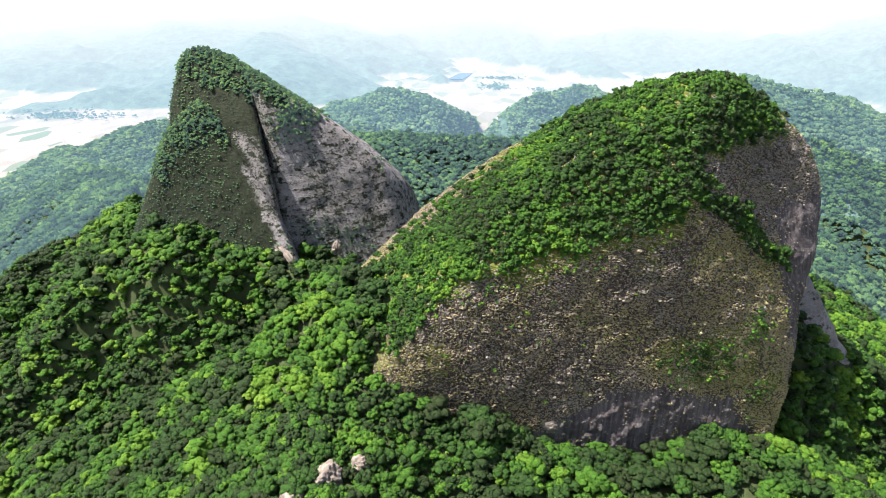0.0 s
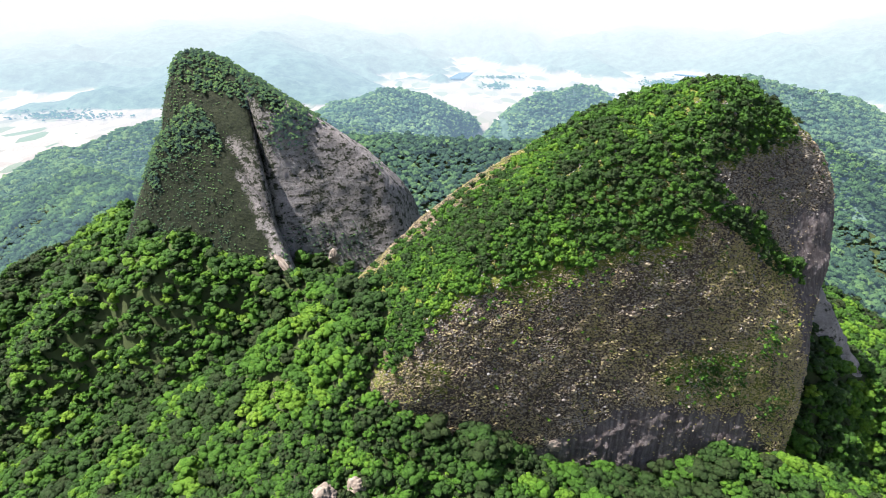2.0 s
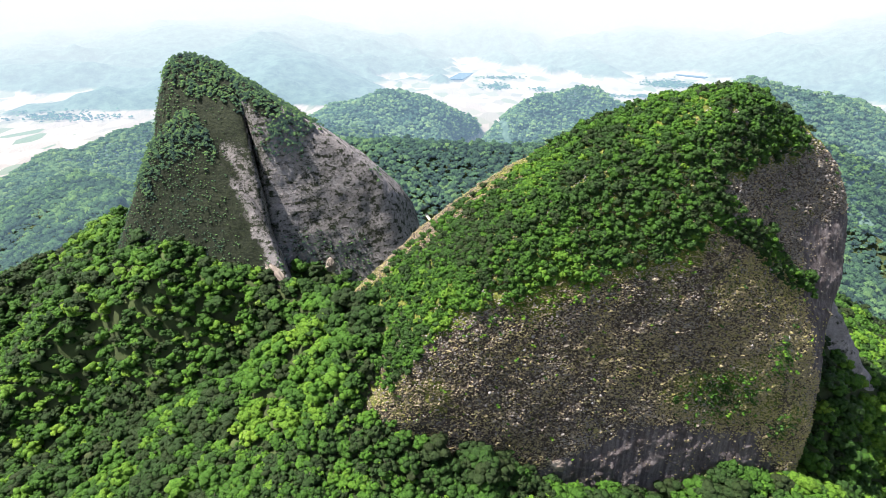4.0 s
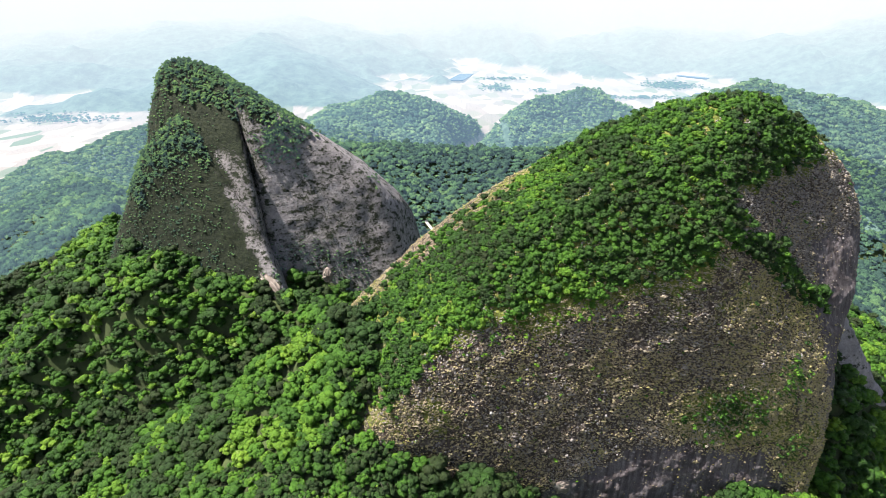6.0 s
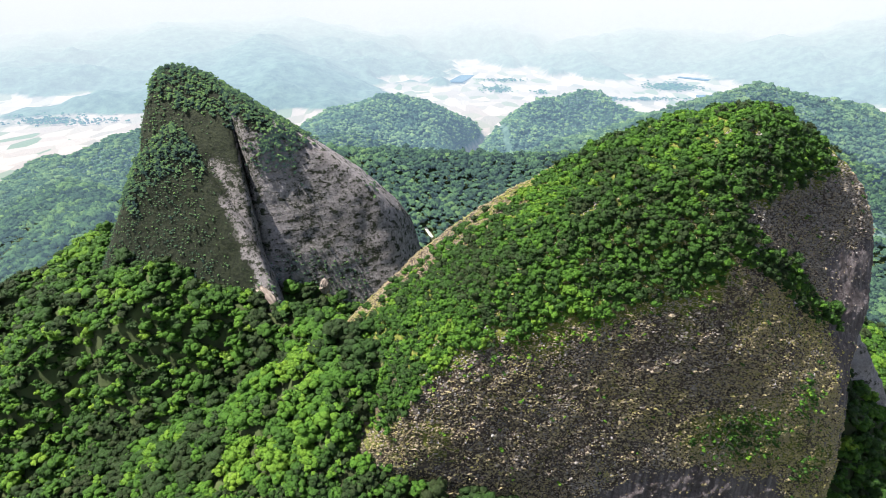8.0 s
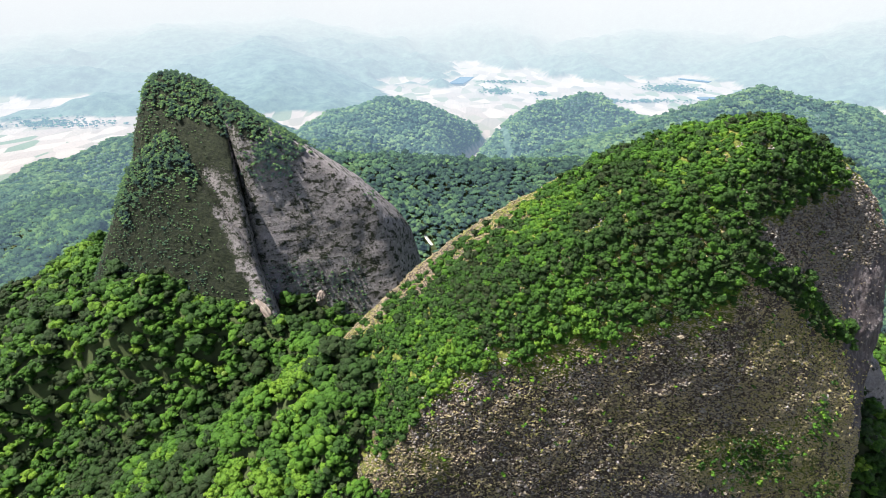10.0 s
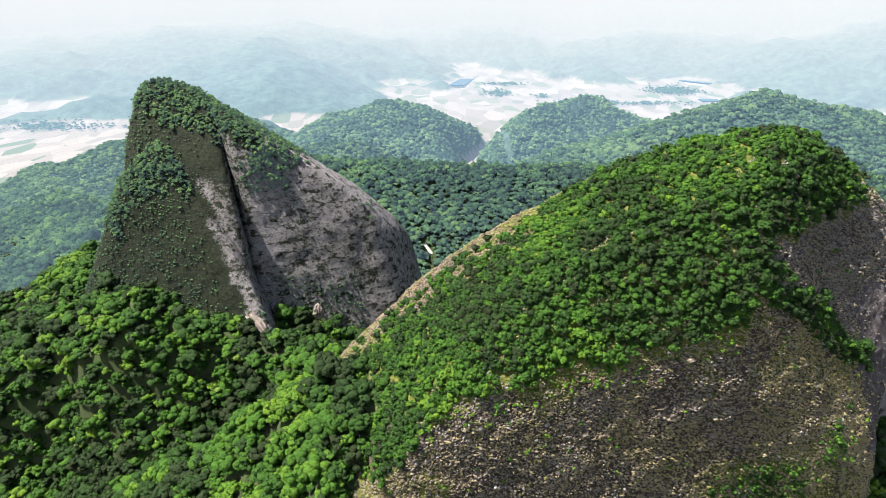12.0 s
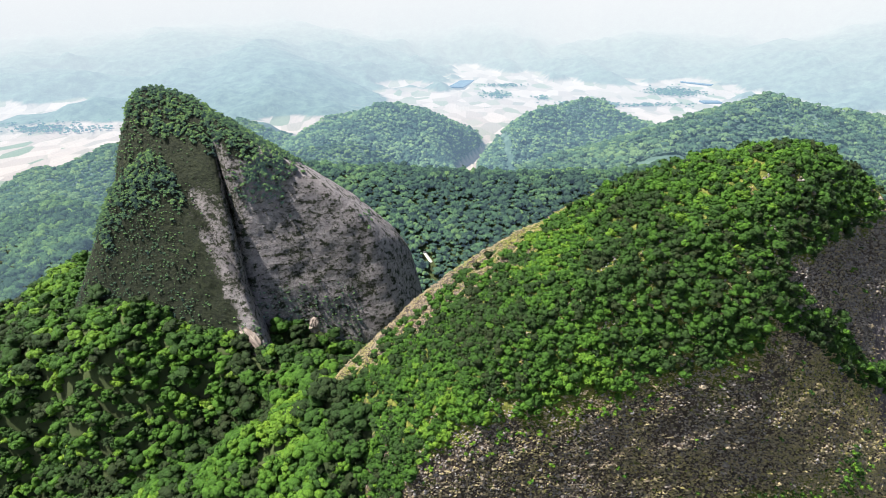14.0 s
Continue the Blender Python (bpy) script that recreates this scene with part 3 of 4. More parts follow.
def crown_shape(lobes, leaves, seed, leaf_size=1.0, squat=0.8, big=(0.24, 0.40)):
    """Rounded leaf clumps heaped into a dome of radius 1 on z = 0, with loose leaf sprays; returns vertices and faces."""
    g = np.random.default_rng(seed)
    iv, jf = clump_faces()
    if lobes < 4:
        jf = jf[iv[jf].mean(1)[:, 2] > -0.1]
    a, up = g.uniform(0, 2 * np.pi, lobes) + np.arange(lobes) * 2.4, np.linspace(0.98, 0.0, lobes) ** 0.8
    out = np.sqrt(1 - up * up)
    c = np.stack([np.cos(a) * out * 0.68, np.sin(a) * out * 0.68, 0.5 + 0.58 * up], -1) * g.uniform(0.84, 1.10, (lobes, 1))
    rr = g.uniform(*big, lobes)
    V, F, off = [], [], 0
    for m, r in zip(c, rr):
        V.append(iv * r * g.uniform(0.70, 1.30, (len(iv), 1)) * (1, 1, g.uniform(0.75, 1.0)) + m)
        F.append(jf + off)
        off += len(iv)
    if lobes > 3:
        V.append(iv * (0.62, 0.62, 0.5) + (0, 0, 0.52))
        F.append(jf + off)
        off += len(iv)
    if leaves:
        pick = g.integers(0, lobes, leaves)
        d = g.normal(size=(leaves, 3)) + (c[pick] - (0, 0, 0.45)) * 0.9
        d[:, 2] = np.abs(d[:, 2]) * 0.9 - 0.2
        d /= np.linalg.norm(d, axis=1)[:, None]
        mid = c[pick] + d * (rr[pick] * g.uniform(0.98, 1.12, leaves))[:, None]
        n = d + g.normal(size=(leaves, 3)) * 0.3
        n /= np.linalg.norm(n, axis=1)[:, None]
        t = np.cross(n, g.normal(size=(leaves, 3)))
        t /= np.linalg.norm(t, axis=1)[:, None]
        b = np.cross(n, t)
        s = leaf_size * g.uniform(0.07, 0.13, leaves)[:, None]
        V.append(np.stack([mid + t * s, mid - t * s * 0.6 + b * s * 0.9, mid - t * s * 0.6 - b * s * 0.9], 1).reshape(-1, 3))
        F.append(np.arange(leaves * 3).reshape(-1, 3) + off)
    return np.concatenate(V) * np.array((1, 1, squat)), np.concatenate(F)


def joined(shapes, place, size, tone, seed, spin=2 * np.pi):
    """Many crowns in one mesh: place (n x 3), size (n), tone (n)."""
    g = np.random.default_rng(seed)
    which = g.integers(0, len(shapes), len(place))
    V, Fc, T, off = [], [], [], 0
    for k, (v, f) in enumerate(shapes):
        idx = np.nonzero(which == k)[0]
        if not len(idx):
            continue
        a = g.uniform(-0.5, 0.5, len(idx)) * spin
        ca, sa = np.cos(a)[:, None], np.sin(a)[:, None]
        st = g.uniform(0.85, 1.2, len(idx))[:, None]
        x = (v[None, :, 0] * ca - v[None, :, 1] * sa) * size[idx, None] + place[idx, 0, None]
        y = (v[None, :, 0] * sa + v[None, :, 1] * ca) * size[idx, None] + place[idx, 1, None]
        z = v[None, :, 2] * size[idx, None] * st + place[idx, 2, None]
        V.append(np.stack([x, y, z], -1).reshape(-1, 3))
        Fc.append((f[None] + (np.arange(len(idx)) * len(v))[:, None, None] + off).reshape(-1, 3))
        T.append(np.repeat(tone[idx], len(v)))
        off += len(idx) * len(v)
    return np.concatenate(V), np.concatenate(Fc), np.concatenate(T)


def scatter(x0, x1, y0, y1, step, seed):
    g = np.random.default_rng(seed)
    xs, ys = np.meshgrid(np.arange(x0, x1, step), np.arange(y0, y1, step * 0.87))
    xs = xs + (np.arange(xs.shape[0]) % 2)[:, None] * step / 2
    x, y = xs.ravel(), ys.ravel()
    x, y = x + g.uniform(-0.75, 0.75, len(x)) * step, y + g.uniform(-0.75, 0.75, len(x)) * step
    return x, y


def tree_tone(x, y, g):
    """Groups of one kind stand together: dull olive, mid green, fresh green, and a few in pale flower; light and shade
    are painted in.
    """
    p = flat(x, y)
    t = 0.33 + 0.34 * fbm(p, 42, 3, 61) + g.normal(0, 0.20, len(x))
    # spur lightened, gully and cliff foot darkened, as light and shade fall
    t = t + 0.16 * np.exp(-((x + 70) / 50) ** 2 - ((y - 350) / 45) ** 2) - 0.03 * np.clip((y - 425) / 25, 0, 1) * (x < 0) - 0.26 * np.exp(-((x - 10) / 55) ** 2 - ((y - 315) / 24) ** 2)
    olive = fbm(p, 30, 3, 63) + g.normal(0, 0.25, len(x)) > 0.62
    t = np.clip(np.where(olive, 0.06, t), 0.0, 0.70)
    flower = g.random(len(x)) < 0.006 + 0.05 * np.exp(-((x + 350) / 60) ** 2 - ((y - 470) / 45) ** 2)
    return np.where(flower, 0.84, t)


NEAR_SHAPES = [crown_shape(12, 46, 100 + i, 1.25) for i in range(6)]
GULLY_SHAPES = [crown_shape(8, 28, 110 + i, 1.5) for i in range(6)]
SLOPE_SHAPES = [crown_shape(3, 5, 130 + i, 1.9, big=(0.42, 0.62)) for i in range(5)]
HILL_SHAPES = [crown_shape(1, 3, 150 + i, 2.4, big=(0.75, 0.95)) for i in range(4)]
FAR_SHAPES = [crown_shape(1, 0, 140 + i, big=(0.8, 1.0)) for i in range(4)]


def plant(name, label, zone, step, shapes, radius, mat, seed, keep=None):
    g = np.random.default_rng(seed)
    x, y = scatter(*zone, step * 0.62, seed)
    z = ground_height(x, y)
    steep = np.sqrt(1 + ((ground_height(x + 2, y) - z) / 2) ** 2 + ((ground_height(x, y + 2) - z) / 2) ** 2)
    across = len(np.arange(zone[0], zone[1], step * 0.62))
    k = np.arange(len(x))
    ok = (k % across * 0.7548777 + k // across * 0.5698403) % 1 < 0.385 * np.clip(steep, 1, 2.6)
    ok &= ~in_rock(np.stack([x, y, z + 4], -1)) & (np.abs(x) < 160 + 0.72 * y)
    if keep is not None:
        ok &= keep(x, y, z)
    x, y, z = x[ok], y[ok], z[ok]
    size = radius * np.clip(np.exp(g.normal(0, 0.32, len(x))), 0.45, 1.8)
    place = np.stack([x, y, z + size * g.uniform(-0.05, 0.40, len(x))], -1)
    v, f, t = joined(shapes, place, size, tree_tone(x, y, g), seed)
    return tagged(new(name, make_mesh(name, v, f, [mat], True, t)), label, "forest", kind="stuff")


SINGLE = (-135, -20, 243, 330)


def not_single(x, y, z):
    return ~((x > SINGLE[0]) & (x < SINGLE[1]) & (y > SINGLE[2]) & (y < SINGLE[3]))


TRACK = [(-22, 764), (-17, 757), (-11, 748)]


def off_track(x, y, z):
    near = np.min([np.hypot(x - a, y - b) for a, b in TRACK] + [np.hypot(x - a, y - b + 11) for a, b in TRACK], 0)
    return near > 5.5


def off_crest(x, y, z):
    """Keeps the dry crest of the dome's flank open."""
    line = (x + 70) * 0.55 + (y - 345) * 0.85
    return ~((z > 236) & (x > -42) & (line > -6 + 12 * fbm(flat(x, y), 14, 3, 93)))


def side_bare(x, y, z):
    """Leaves a few landslip scars and a path open in the side valley."""
    p = flat(x, y)
    scar = np.exp(-((x - 655 - 0.22 * (y - 900)) / 4.5) ** 2) * (np.abs(y - 880) < 110) + np.exp(-((x - 446) / 4) ** 2 - ((y - 545) / 14) ** 2)
    return scar + 0.25 * fbm(p, 30, 3, 94) < 0.45


plant("spur_forest", "dense bright green broadleaf canopy on the spur", (-560, 30, 236, 440), 7.6, NEAR_SHAPES, 6.3, leaf, 1, lambda x, y, z: not_single(x, y, z) & off_crest(x, y, z))
plant("gully_forest", "mixed green broadleaf canopy filling the gully slope", (-600, 0, 440, 640), 7.2, GULLY_SHAPES, 6.3, leaf, 2)
plant("cliff_foot_forest", "bright green trees along the foot of the cliff", (20, 440, 258, 560), 7.4, NEAR_SHAPES, 6.3, leaf, 3, lambda x, y, z: (y < 345) | (x > 255))
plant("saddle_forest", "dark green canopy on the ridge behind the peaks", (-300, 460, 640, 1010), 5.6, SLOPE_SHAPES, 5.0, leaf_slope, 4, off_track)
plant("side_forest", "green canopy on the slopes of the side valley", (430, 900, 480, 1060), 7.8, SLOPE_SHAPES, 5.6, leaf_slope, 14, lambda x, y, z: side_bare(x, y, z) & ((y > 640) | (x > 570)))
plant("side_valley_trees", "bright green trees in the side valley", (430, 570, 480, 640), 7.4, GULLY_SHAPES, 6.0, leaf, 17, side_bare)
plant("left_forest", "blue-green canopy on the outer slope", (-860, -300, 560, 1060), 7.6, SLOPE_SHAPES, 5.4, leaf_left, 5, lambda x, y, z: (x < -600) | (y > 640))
plant("flank_scrub", "green scrub at the edge of the cliff", (-100, 40, 285, 378), 4.6, SLOPE_SHAPES, 2.9, leaf, 16, lambda x, y, z: off_crest(x, y, z) | (vnoise(flat(x, y) / 4.0, 95) > 0.5))
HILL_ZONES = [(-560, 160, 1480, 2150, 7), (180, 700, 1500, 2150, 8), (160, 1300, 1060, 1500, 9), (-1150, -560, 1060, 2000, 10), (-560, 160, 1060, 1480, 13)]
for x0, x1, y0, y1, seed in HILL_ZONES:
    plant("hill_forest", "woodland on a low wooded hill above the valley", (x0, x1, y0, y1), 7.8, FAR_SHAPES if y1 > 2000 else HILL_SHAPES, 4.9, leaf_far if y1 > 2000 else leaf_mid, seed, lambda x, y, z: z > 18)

# ---- shrubs on the peaks ----
def shrubs(name, label, P, Nn, weight, count, shapes, radius, mat, seed, fresh=0.0):
    g = np.random.default_rng(seed)
    w = np.clip(weight, 0, None)
    idx = g.choice(len(P), count, replace=True, p=w / w.sum())
    place = P[idx] + g.normal(0, 0.7, (count, 3)) - Nn[idx] * 0.3
    size = radius * np.clip(np.exp(g.normal(0, 0.36, count)), 0.4, 1.8)
    place[:, 2] -= size * 0.35
    # tone drops towards the dome's right: its shaded side painted in
    v, f, t = joined(shapes, place, size, np.clip(0.36 + fresh - 0.12 * np.clip((place[:, 0] - 110) / 80, 0, 1) + 0.24 * fbm(place, 30, 3, 71) + g.normal(0, 0.17, count), 0, 0.72), seed)
    return tagged(new(name, make_mesh(name, v, f, [mat], True, t)), label, "shrubs", kind="stuff")


def area_weight(p, el_n, az_n):
    q = p.reshape(el_n, az_n, 3)
    a = np.linalg.norm(np.cross(np.roll(q, -1, 1) - q, np.gradient(q, axis=0)), axis=-1)
    return a.ravel()


NW = area_weight(NP, NEAR_EL, NEAR_AZ)
CREST = bare_crest(NP, NN)
above = (1 - 0.74 * CREST) * np.clip((NP[:, 2] - green_line(NP)) / 8, 0, 1) * (1 - bare_facet(NP, NN)) * (NN[:, 2] > 0.18) * (NN[:, 1] < 0.2) * ~((NN[:, 0] < -0.35) & (NN[:, 1] > -0.08) & (NP[:, 0] < 85)) * ~((NN[:, 0] > 0.55) & (NP[:, 2] < 362))
flank = np.clip((NN @ np.array((-0.72, -0.50, 0.48)) - 0.86) / 0.06, 0, 1) * (NP[:, 2] > 215)
above = np.maximum(above, 0.7 * flank * (1 - 0.8 * CREST))
ledge = np.abs(NP[:, 2] - ledge_line(NP)) < 9
above = np.maximum(above, 0.9 * ledge * (NP[:, 0] > 156) * (NP[:, 0] < 244) * (NN[:, 1] < -0.3))
shrubs("dome_shrubs", "thick green shrubs and small trees covering the dome", NP, NN, NW * above, 6400, [crown_shape(4, 26, 160 + i, 2.0, squat=0.78, big=(0.32, 0.50)) for i in range(6)], 2.8, leaf, 11)
FW = np.concatenate([area_weight(p, FAR_EL, FAR_AZ) for p in FP])
hidden = np.concatenate([np.min([body_value(p, b, s) for m, (b, s) in enumerate(PEAKS[1][1]) if m != k], 0) < -3 for k, p in enumerate(FP)])
PIECE = np.concatenate([np.full(len(p), k) for k, p in enumerate(FP)])
FP, FN = np.concatenate(FP), np.concatenate(FN)
crest_line = 387 - 0.47 * (FP[:, 0] + 240)
crest_cap = np.clip((FP[:, 2] - crest_line + 24 + 9 * np.clip((-205 - FP[:, 0]) / 25, 0, 1) + 5 * fbm(FP, 14, 2, 98)) / 8, 0, 1) * (FP[:, 0] < -132) * (FN[:, 2] > 0.12) * (PIECE == 1)
slab_crest = np.clip((FP[:, 2] - crest_line + 15 + 5 * fbm(FP, 14, 2, 98)) / 8, 0, 1) * (FP[:, 0] < -126) * (FN[:, 2] > 0.12) * (PIECE == 2)
shoulder_cap = np.clip((FP[:, 2] - 301 + 34 * np.clip((-232 - FP[:, 0]) / 40, 0, 1) + 8 * fbm(FP, 14, 2, 99)) / 12, 0, 1) * (PIECE == 0) * (FN[:, 2] > 0.12)
slab_tuft = np.exp(-((FP[:, 0] + 145) / 14) ** 2 - ((FP[:, 2] - 325) / 17) ** 2) * 2.0 + 0.3 * np.exp(-((FP[:, 0] + 66) / 6) ** 2 - ((FP[:, 2] - 278) / 6) ** 2)
capw = np.maximum(np.maximum(crest_cap, shoulder_cap), np.maximum(slab_crest, slab_tuft)) * ~hidden * (FN[:, 1] < 0.5)
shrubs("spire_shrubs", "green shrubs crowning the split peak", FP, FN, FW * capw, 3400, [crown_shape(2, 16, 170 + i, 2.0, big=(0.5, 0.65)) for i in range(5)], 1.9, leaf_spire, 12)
mossy = np.clip((-165 - FP[:, 0] - 0.3 * (FP[:, 2] - 250)) / 50, 0, 1) ** 1.5 * ~hidden * (FN[:, 1] < 0.2) * (FP[:, 2] > 190)
foot_scrub = np.clip((238 - FP[:, 2] - 0.25 * np.abs(FP[:, 0] + 125)) / 15, 0, 1) * (FP[:, 0] > -165) * (FP[:, 0] < -70) * (FN[:, 1] < -0.2)
slab_spots = 0.06 * np.clip(fbm(FP, 7, 3, 97) - 0.35, 0, 1) * (FP[:, 0] > -165) * (FN[:, 1] < -0.3)
mossy = np.maximum(np.maximum(mossy, 0.9 * foot_scrub), slab_spots) * ~hidden
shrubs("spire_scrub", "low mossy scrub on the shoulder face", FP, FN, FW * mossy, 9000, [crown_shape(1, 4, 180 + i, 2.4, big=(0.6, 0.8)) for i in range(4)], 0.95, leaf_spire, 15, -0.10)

# ---- single trees on the spur ----
bark_m, bark_n, bark_l = material("grey_bark")
bark_noise = noise_node(bark_n, bark_l, 0.6, 4.0, 0.6, (1, 1, 5))
bark_r = ramp(bark_n, [(0.3, (0.06, 0.05, 0.04)), (0.7, (0.16, 0.14, 0.12))])
bark_l.new(bark_noise.outputs["Fac"], bark_r.inputs[0])
rough_surface(bark_m, bark_n, bark_l, bark_r.outputs[0], 0.95, ((bark_noise.outputs["Fac"], 0.05),))


def trunk_mesh(seed):
    """A tapered trunk with three limbs, for a tree of crown radius 1."""
    g = random.Random(seed)
    bm = bmesh.new()
    def limb(a, b, r0, r1):
        way = Vector(b) - Vector(a)
        m = Matrix.Translation((Vector(a) + Vector(b)) / 2) @ way.to_track_quat("Z", "Y").to_matrix().to_4x4()
        bmesh.ops.create_cone(bm, cap_ends=True, segments=6, radius1=r0, radius2=r1, depth=way.length, matrix=m)
    limb((0, 0, -0.5), (0.03, 0.02, 0.55), 0.075, 0.05)
    for k in range(3):
        a = k * 2.1 + g.random()
        limb((0.03, 0.02, 0.45), (0.4 * math.cos(a), 0.4 * math.sin(a), 0.95 + 0.1 * k), 0.045, 0.015)
    me = bpy.data.meshes.new("trunk")
    bm.to_mesh(me)
    bm.free()
    me.materials.append(bark_m)
    return me


def tree_proto(k):
    root = new("tree")
    v, f = NEAR_SHAPES[k]
    crown = new("crown", make_mesh("crown", v, f, [leaf_ob], True))
    trunk = new("trunk", trunk_mesh(k))
    crown.parent = trunk.parent = root
    return tagged(root, "broadleaf tree with a dense rounded green crown", "tree", "trees on the spur")


tx, ty = scatter(SINGLE[0], SINGLE[1], SINGLE[2], SINGLE[3], 7.0, 77)
tz = ground_height(tx, ty)
tree_rng = random.Random(5)
protos = {}
for k, (x, y, z) in enumerate(zip(tx.tolist(), ty.tolist(), tz.tolist())):
    size = 6.2 * tree_rng.uniform(0.7, 1.35)
    m = pose(x, y, z + size * 0.15, 0, 0, tree_rng.uniform(0, 360))
    which = tree_rng.randrange(6)
    if which not in protos:
        protos[which] = tree_proto(which)
        protos[which].scale = (1, 1, 1)
        protos[which].matrix_basis = m @ Matrix.Scale(size, 4)
    else:
        ob = copy_thing(protos[which], m)
        ob.scale = (size, size, size * tree_rng.uniform(0.85, 1.2))


# ---- dry tufts and pale stones on the cliffs ----
tuft_m = leaf_material("dry_cliff_grass", [(0.0, (0.16, 0.13, 0.11)), (0.25, (0.30, 0.25, 0.195)), (0.55, (0.33, 0.27, 0.165)), (0.8, (0.22, 0.22, 0.06)), (1.0, (0.12, 0.19, 0.035))], 0.15)


def tuft_shape(seed):
    g = np.random.default_rng(seed)
    v = []
    for k in range(3):
        a = g.uniform(0, 2 * np.pi)
        d = np.array((np.cos(a), np.sin(a), 0.0))
        s = np.array((-d[1], d[0], 0.0)) * g.uniform(0.25, 0.5)
        tip = d * g.uniform(0.6, 1.1) + (0, 0, g.uniform(-0.3, 0.5))
        v += [-s - d * 0.2, s - d * 0.2, tip]
    v = np.array(v, float)
    return v, np.arange(len(v)).reshape(-1, 3)


def stone_shape(seed):
    g = np.random.default_rng(seed)
    v = np.array([(1, 0, 0), (-1, 0, 0), (0, 1, 0), (0, -1, 0), (0, 0, 1), (0, 0, -1)], float) * g.uniform(0.6, 1.1, (6, 1))
    f = np.array([(0, 2, 4), (2, 1, 4), (1, 3, 4), (3, 0, 4), (2, 0, 5), (1, 2, 5), (3, 1, 5), (0, 3, 5)])
    return v, f


def strewn(name, label, category, P, Nn, weight, count, shapes, size, tone, mat, seed, spin=2 * np.pi):
    g = np.random.default_rng(seed)
    w = np.clip(weight, 0, None)
    idx = g.choice(len(P), count, p=w / w.sum())
    place = P[idx] + np.cross(Nn[idx], g.normal(0, 1.1, (count, 3)))
    sz = size * np.exp(g.normal(0, 0.35, count))
    v, f, t = joined(shapes, place, sz, np.clip(tone(place) + g.normal(0, 0.14, count), 0, 1), seed, spin)
    return tagged(new(name, make_mesh(name, v, f, [mat], False, t)), label, category, kind="stuff")


face = (NN[:, 1] < -0.55) * np.clip(1 - washed(NP), 0.03, 1) * (NP[:, 2] > 135)
patch = np.clip(0.45 + 1.3 * fbm(NP, 24, 3, 81), 0.03, 2.2)


def tuft_tone(p):
    return 0.38 + 0.35 * fbm(p, 26, 3, 83) + 0.35 * np.exp(-((p[:, 0] - 195) / 45) ** 2 - ((p[:, 2] - 205) / 30) ** 2)


strewn("cliff_grass", "dry tan and yellow-green grass tufts clinging to the cliff", "grass", NP, NN, NW * face * patch, 18000, [tuft_shape(k) for k in range(8)], 0.85, tuft_tone, tuft_m, 21)
# tan stop brightened in place of sunlight on the cliff's right
flake_m = leaf_material("cliff_flakes", [(0.0, (0.14, 0.115, 0.105)), (0.24, (0.34, 0.305, 0.29)), (0.45, (0.37, 0.30, 0.20)), (0.7, (0.44, 0.37, 0.19)), (0.92, (0.34, 0.31, 0.09)), (1.0, (0.20, 0.24, 0.05))], 0.04)


def flake_shape(seed):
    """A scale of rock standing out of the face, blunt below."""
    g = np.random.default_rng(seed)
    w, h, out = g.uniform(0.7, 1.4), g.uniform(0.4, 0.8), g.uniform(0.7, 1.2)
    v = np.array([(-w, 0.2, g.uniform(-0.2, 0.3)), (0, 0.25, h), (w, 0.2, g.uniform(-0.2, 0.3)), (g.uniform(-0.2, 0.2), 0.2, -h * 0.8), (g.uniform(-0.4, 0.3), -out, g.uniform(-0.35, 0.1))])
    return v, np.array([(0, 4, 1), (1, 4, 2), (2, 4, 3), (3, 4, 0)])


def flake_tone(p):
    grey = np.exp(-((p[:, 0] - 62) / 36) ** 2 - ((p[:, 2] - 222) / 24) ** 2)
    facet = (p[:, 0] > 150) * (p[:, 2] > ledge_line(p))
    return 0.44 + 0.22 * fbm(p, 24, 3, 88) - 0.24 * grey + 0.20 * np.clip((p[:, 0] - 120) / 70, 0, 1) - 0.42 * facet


dense = np.clip(0.8 + 0.6 * fbm(NP, 22, 3, 89), 0.35, 1.6) * np.where(NP[:, 2] > green_line(NP), 0.5, 1.0)
strewn("cliff_flakes", "tan and grey scales of weathered conglomerate on the cliff", "rock", NP, NN, NW * face * dense * np.clip(0.8 + (NP[:, 0] - 60) / 220, 0.6, 1.5), 58000, [flake_shape(k) for k in range(10)], 0.60, flake_tone, flake_m, 26, 1.8)
crest_soil = CREST * (NP[:, 2] > 225)
strewn("crest_grass", "dry pinkish and yellow-green grass on the open crest", "grass", NP, NN, NW * crest_soil, 9000, [tuft_shape(k) for k in range(8)], 0.9, lambda p: 0.48 + 0.45 * fbm(p, 12, 3, 87), tuft_m, 25)
stone_m, sn, sl = material("pale_cobbles")
s_tone = sn.new("ShaderNodeAttribute")
s_tone.attribute_name = "tone"
s_r = ramp(sn, [(0.0, (0.12, 0.105, 0.10)), (0.6, (0.26, 0.24, 0.235)), (1.0, (0.42, 0.39, 0.37))])
sl.new(s_tone.outputs["Fac"], s_r.inputs[0])
rough_surface(stone_m, sn, sl, s_r.outputs[0], 0.85)
cob = np.clip(0.3 + 1.3 * fbm(NP, 30, 3, 85), 0.02, 2)
strewn("cliff_cobbles", "pale rounded cobbles standing out of the conglomerate cliff", "stones", NP, NN, NW * face * cob, 4500, [stone_shape(k) for k in range(5)], 0.6, lambda p: 0.5 + 0 * p[:, 0], stone_m, 22)

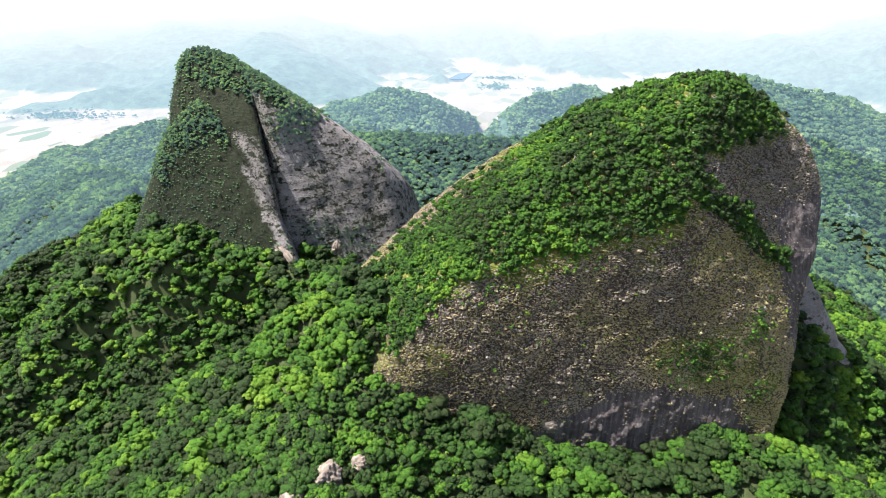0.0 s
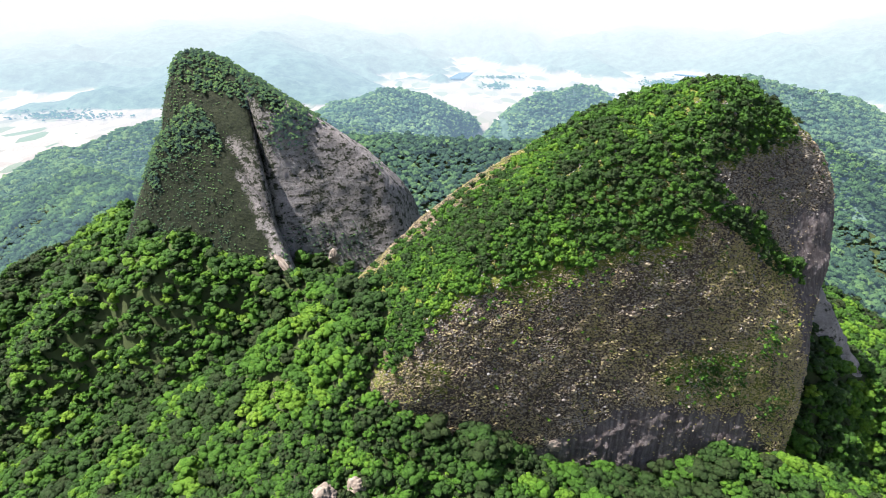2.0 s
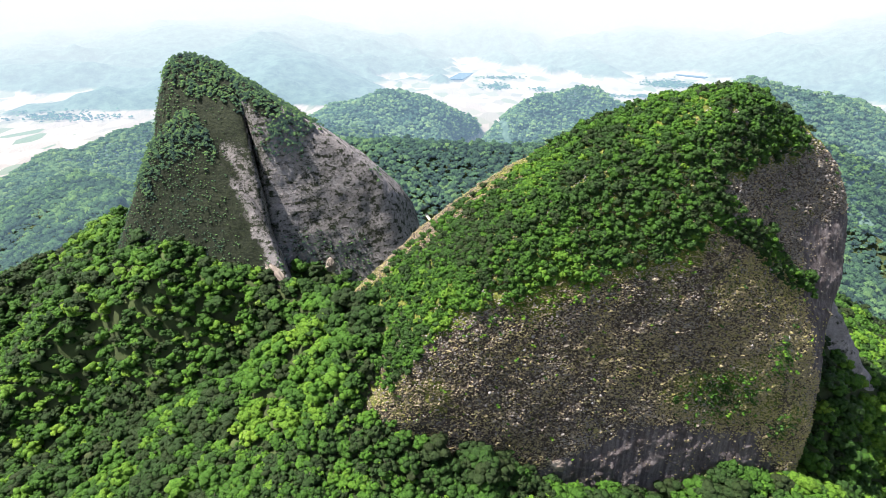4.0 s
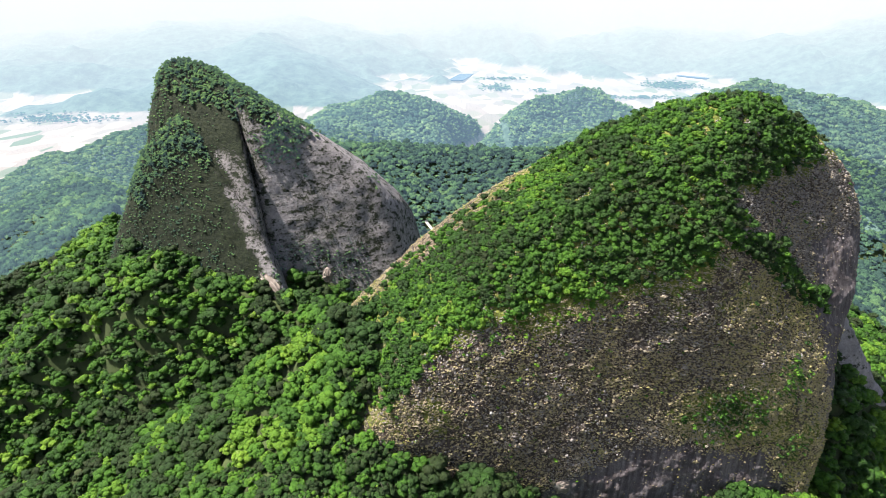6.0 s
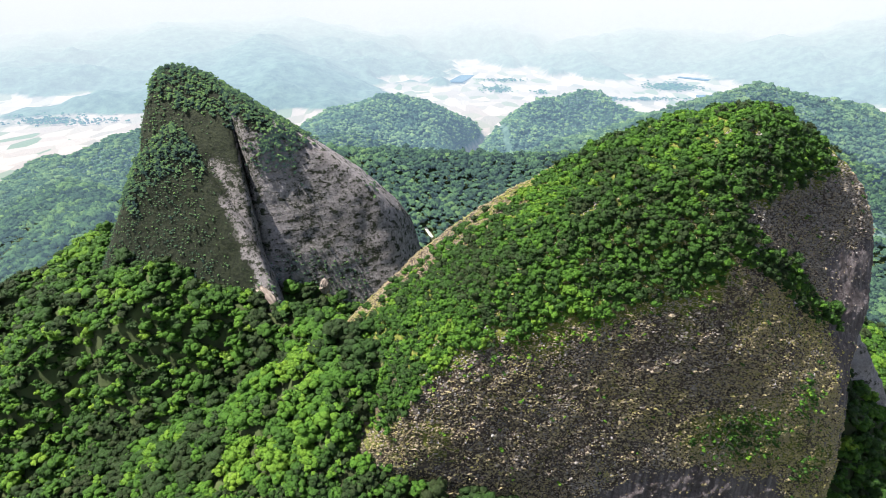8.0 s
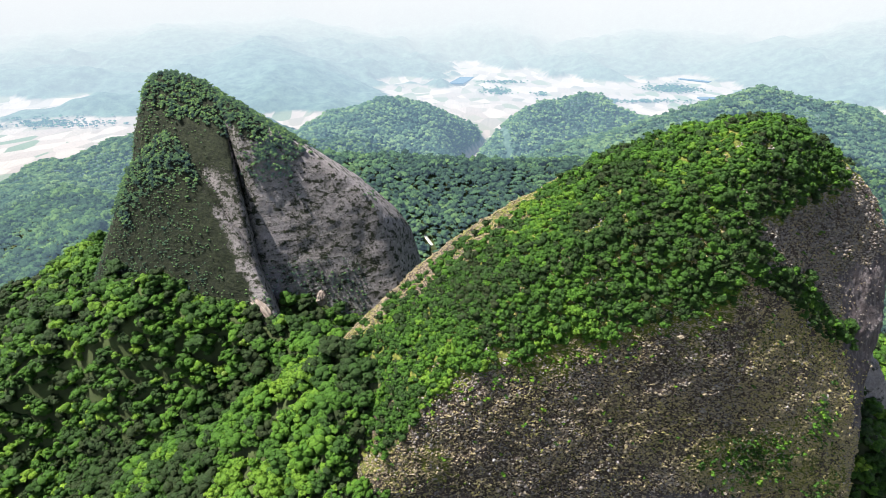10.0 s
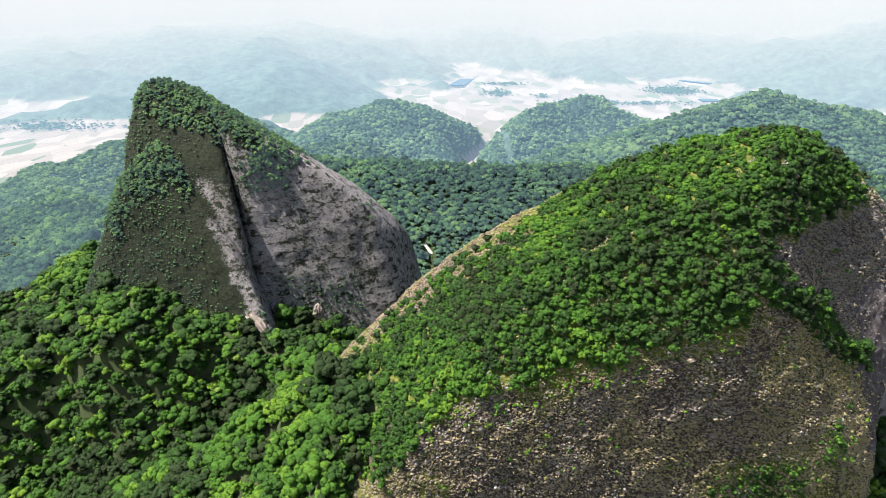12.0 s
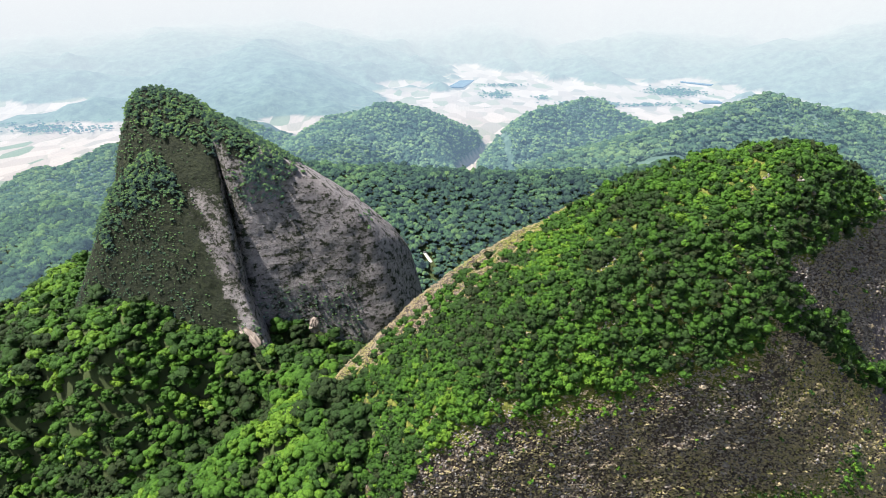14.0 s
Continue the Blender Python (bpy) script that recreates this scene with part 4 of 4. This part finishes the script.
green_spot = np.exp(-((NP[:, 0] - 178) / 20) ** 2 - ((NP[:, 2] - 207) / 13) ** 2) + np.exp(-((NP[:, 0] - 222) / 7) ** 2 - ((NP[:, 2] - 178) / 7) ** 2) + np.exp(-((NP[:, 0] - 214) / 8) ** 2 - ((NP[:, 2] - 228) / 10) ** 2) + 0.01
green_spot = 2.2 * green_spot + 0.30 * np.exp(-((NP[:, 2] - green_line(NP) + 3) / 8) ** 2) * (NP[:, 0] < 160)
shrubs("cliff_shrubs", "small bright green shrubs rooted in the cliff", NP, NN, NW * face * green_spot, 1900, [crown_shape(2, 10, 190 + i, 2.2, big=(0.45, 0.6)) for i in range(4)], 1.3, leaf, 23, 0.22)


# ---- loose rocks ----
def boulder(name, label, x, y, z, size, turn, seed, mat):
    bm = bmesh.new()
    bmesh.ops.create_icosphere(bm, subdivisions=5, radius=1.0)
    for v in bm.verts:
        q = v.co * 1.3 + Vector((seed * 3.1, 0, 0))
        v.co *= 1 + 0.30 * noise.noise(q) + 0.20 * noise.noise(q * 2.7) + 0.12 * noise.noise(q * 6.0) + 0.06 * noise.noise(q * 14.0)
    me = bpy.data.meshes.new(name)
    bm.to_mesh(me)
    bm.free()
    me.materials.append(mat)
    for f in me.polygons:
        f.use_smooth = True
    ob = new(name, me)
    ob.matrix_basis = pose(x, y, z, *turn) @ Matrix.Diagonal((*size, 1))
    return tagged(ob, label, "boulder")


boulder("boulder", "grey weathered boulder rising out of the tree canopy", -70, 272, 165, (10, 8, 10), (0, 8, 20), 1, rock_loose)
boulder("boulder", "small grey rock among the trees of the spur", -50, 284, 164, (6, 5, 7), (0, -10, 0), 2, rock_loose)
boulder("boulder", "grey rock half hidden by the forest", -86, 256, 162, (8, 7, 9), (0, 0, 40), 3, rock_loose)
boulder("rock_slab", "pale fallen slab leaning on the foot of the cliff", 76, 329, 157, (6, 1.6, 5), (0, 35, 0), 6, rock_loose)
boulder("rock_rib", "bare pinkish rock rib at the foot of the split peak", -146, 503, 208, (5, 20, 5), (-34, 0, -130), 4, rock_loose)
boulder("rock_outcrop", "small grey outcrop beside the slab", -104, 530, 207, (4, 4, 7), (0, 0, 0), 5, rock_loose)

# ---- track and hut in the wooded saddle ----
pale_m, p_n, p_l = material("pale_concrete")
p_noise = noise_node(p_n, p_l, 2.5)
p_r = ramp(p_n, [(0.35, (0.34, 0.33, 0.31)), (0.65, (0.48, 0.47, 0.45))])
p_l.new(p_noise.outputs["Fac"], p_r.inputs[0])
rough_surface(pale_m, p_n, p_l, p_r.outputs[0], 0.9, ((p_noise.outputs["Fac"], 0.05),))


def track():
    pts = np.array([(a + (c - a) * s, b + (d - b) * s) for (a, b), (c, d) in zip(TRACK, TRACK[1:]) for s in (0, 0.25, 0.5, 0.75)])
    way = np.gradient(pts, axis=0)
    way /= np.linalg.norm(way, axis=1)[:, None]
    out = []
    for side, lift in ((-2.0, -1.0), (-1.7, 0.7), (1.7, 0.7), (2.0, -1.0)):
        q = pts + np.stack([-way[:, 1], way[:, 0]], -1) * side
        out.append(np.stack([q[:, 0], q[:, 1], ground_height(pts[:, 0], pts[:, 1]) + lift], -1))
    v = np.stack(out, 1).reshape(-1, 3)
    return tagged(new("road", make_mesh("road", v, grid_faces(len(pts), 4), [pale_m])), "pale concrete track through the wooded saddle", "road", kind="structure")


def hut(x, y, turn):
    root = new("hut")
    z = float(ground_height(np.array([float(x)]), np.array([float(y)]))[0])
    root.matrix_basis = pose(x, y, z, 0, 0, turn)
    for name, size, mid in (("wall", (6, 4.5, 3.4), 1.4), ("roof", (6.8, 5.2, 0.3), 3.2)):
        bm = bmesh.new()
        bmesh.ops.create_cube(bm, size=1.0)
        bmesh.ops.scale(bm, vec=size, verts=bm.verts)
        bmesh.ops.translate(bm, vec=(0, 0, mid), verts=bm.verts)
        bmesh.ops.bevel(bm, geom=list(bm.edges), offset=0.08, segments=1, affect="EDGES")
        me = bpy.data.meshes.new(name)
        bm.to_mesh(me)
        bm.free()
        me.materials.append(pale_m)
        ob = new(name, me)
        ob.parent = root
    return tagged(root, "small white flat-roofed hut beside the forest track", "hut")


track()
hut(-27, 771, 20)

# ---- in the far valley ----
water_m, w_n, w_l = material("dark_pond")
w_b, w_o = w_n.new("ShaderNodeBsdfPrincipled"), w_n.new("ShaderNodeOutputMaterial")
w_noise = noise_node(w_n, w_l, 40.0)
w_r = ramp(w_n, [(0.3, (0.03, 0.07, 0.09)), (0.7, (0.06, 0.11, 0.13))])
w_l.new(w_noise.outputs["Fac"], w_r.inputs[0])
w_l.new(w_r.outputs[0], w_b.inputs["Base Color"])
w_b.inputs["Roughness"].default_value = 0.25
# emission over ponds and glasshouse roofs, painted on for haze
add_haze_glow(w_n, w_l, w_b.outputs[0], w_o, 0.45)


def flat_block(name, label, category, x, y, w, d, h, turn, skew):
    """A low block with a bevelled rim, such as a banked pond or a long glasshouse."""
    bm = bmesh.new()
    bmesh.ops.create_cube(bm, size=1.0)
    bmesh.ops.scale(bm, vec=(w, d, h), verts=bm.verts)
    for v in bm.verts:
        v.co.x += skew * v.co.y
    bmesh.ops.bevel(bm, geom=list(bm.edges), offset=h * 0.2, segments=1, affect="EDGES")
    me = bpy.data.meshes.new(name)
    bm.to_mesh(me)
    bm.free()
    me.materials.append(water_m)
    ob = new(name, me)
    z = float(ground_height(np.array([float(x)]), np.array([float(y)]))[0])
    ob.matrix_basis = pose(x, y, z + h * 0.4, 0, 0, turn)
    return tagged(ob, label, category)


flat_block("reservoir", "dark blue banked reservoir among pale fields", "reservoir", 110, 3590, 85, 380, 6, 0, 0.25)
flat_block("glasshouse", "long dark glasshouse roof on the valley floor", "glasshouse", 1412, 3505, 185, 26, 8, -48, 0)
flat_block("glasshouse", "long dark glasshouse roof by the road", "glasshouse", 1290, 3010, 90, 60, 8, 0, 0)
flat_block("pond", "narrow grey pond below the wooded hills", "pond", 60, 1690, 22, 90, 3, 6, 0)


def grove(x, y, rx, ry, count, seed):
    g = np.random.default_rng(seed)
    px, py = x + g.normal(0, rx, count), y + g.normal(0, ry, count)
    pz = ground_height(px, py)
    v, f, t = joined(FAR_SHAPES, np.stack([px, py, pz], -1), g.uniform(5, 9, count), np.clip(g.normal(0.2, 0.15, count), 0, 0.6), seed)
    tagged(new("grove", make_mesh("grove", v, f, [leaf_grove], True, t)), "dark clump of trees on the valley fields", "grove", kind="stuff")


for k, (x, y, rx, ry, n) in enumerate(((276, 3230, 40, 50, 140), (500, 3160, 16, 30, 50), (1205, 3260, 65, 50, 420), (700, 3000, 80, 20, 110), (930, 2950, 110, 20, 160), (330, 3500, 70, 20, 90), (-1500, 2350, 110, 40, 200))):
    grove(x, y, rx, ry, n, 300 + k)
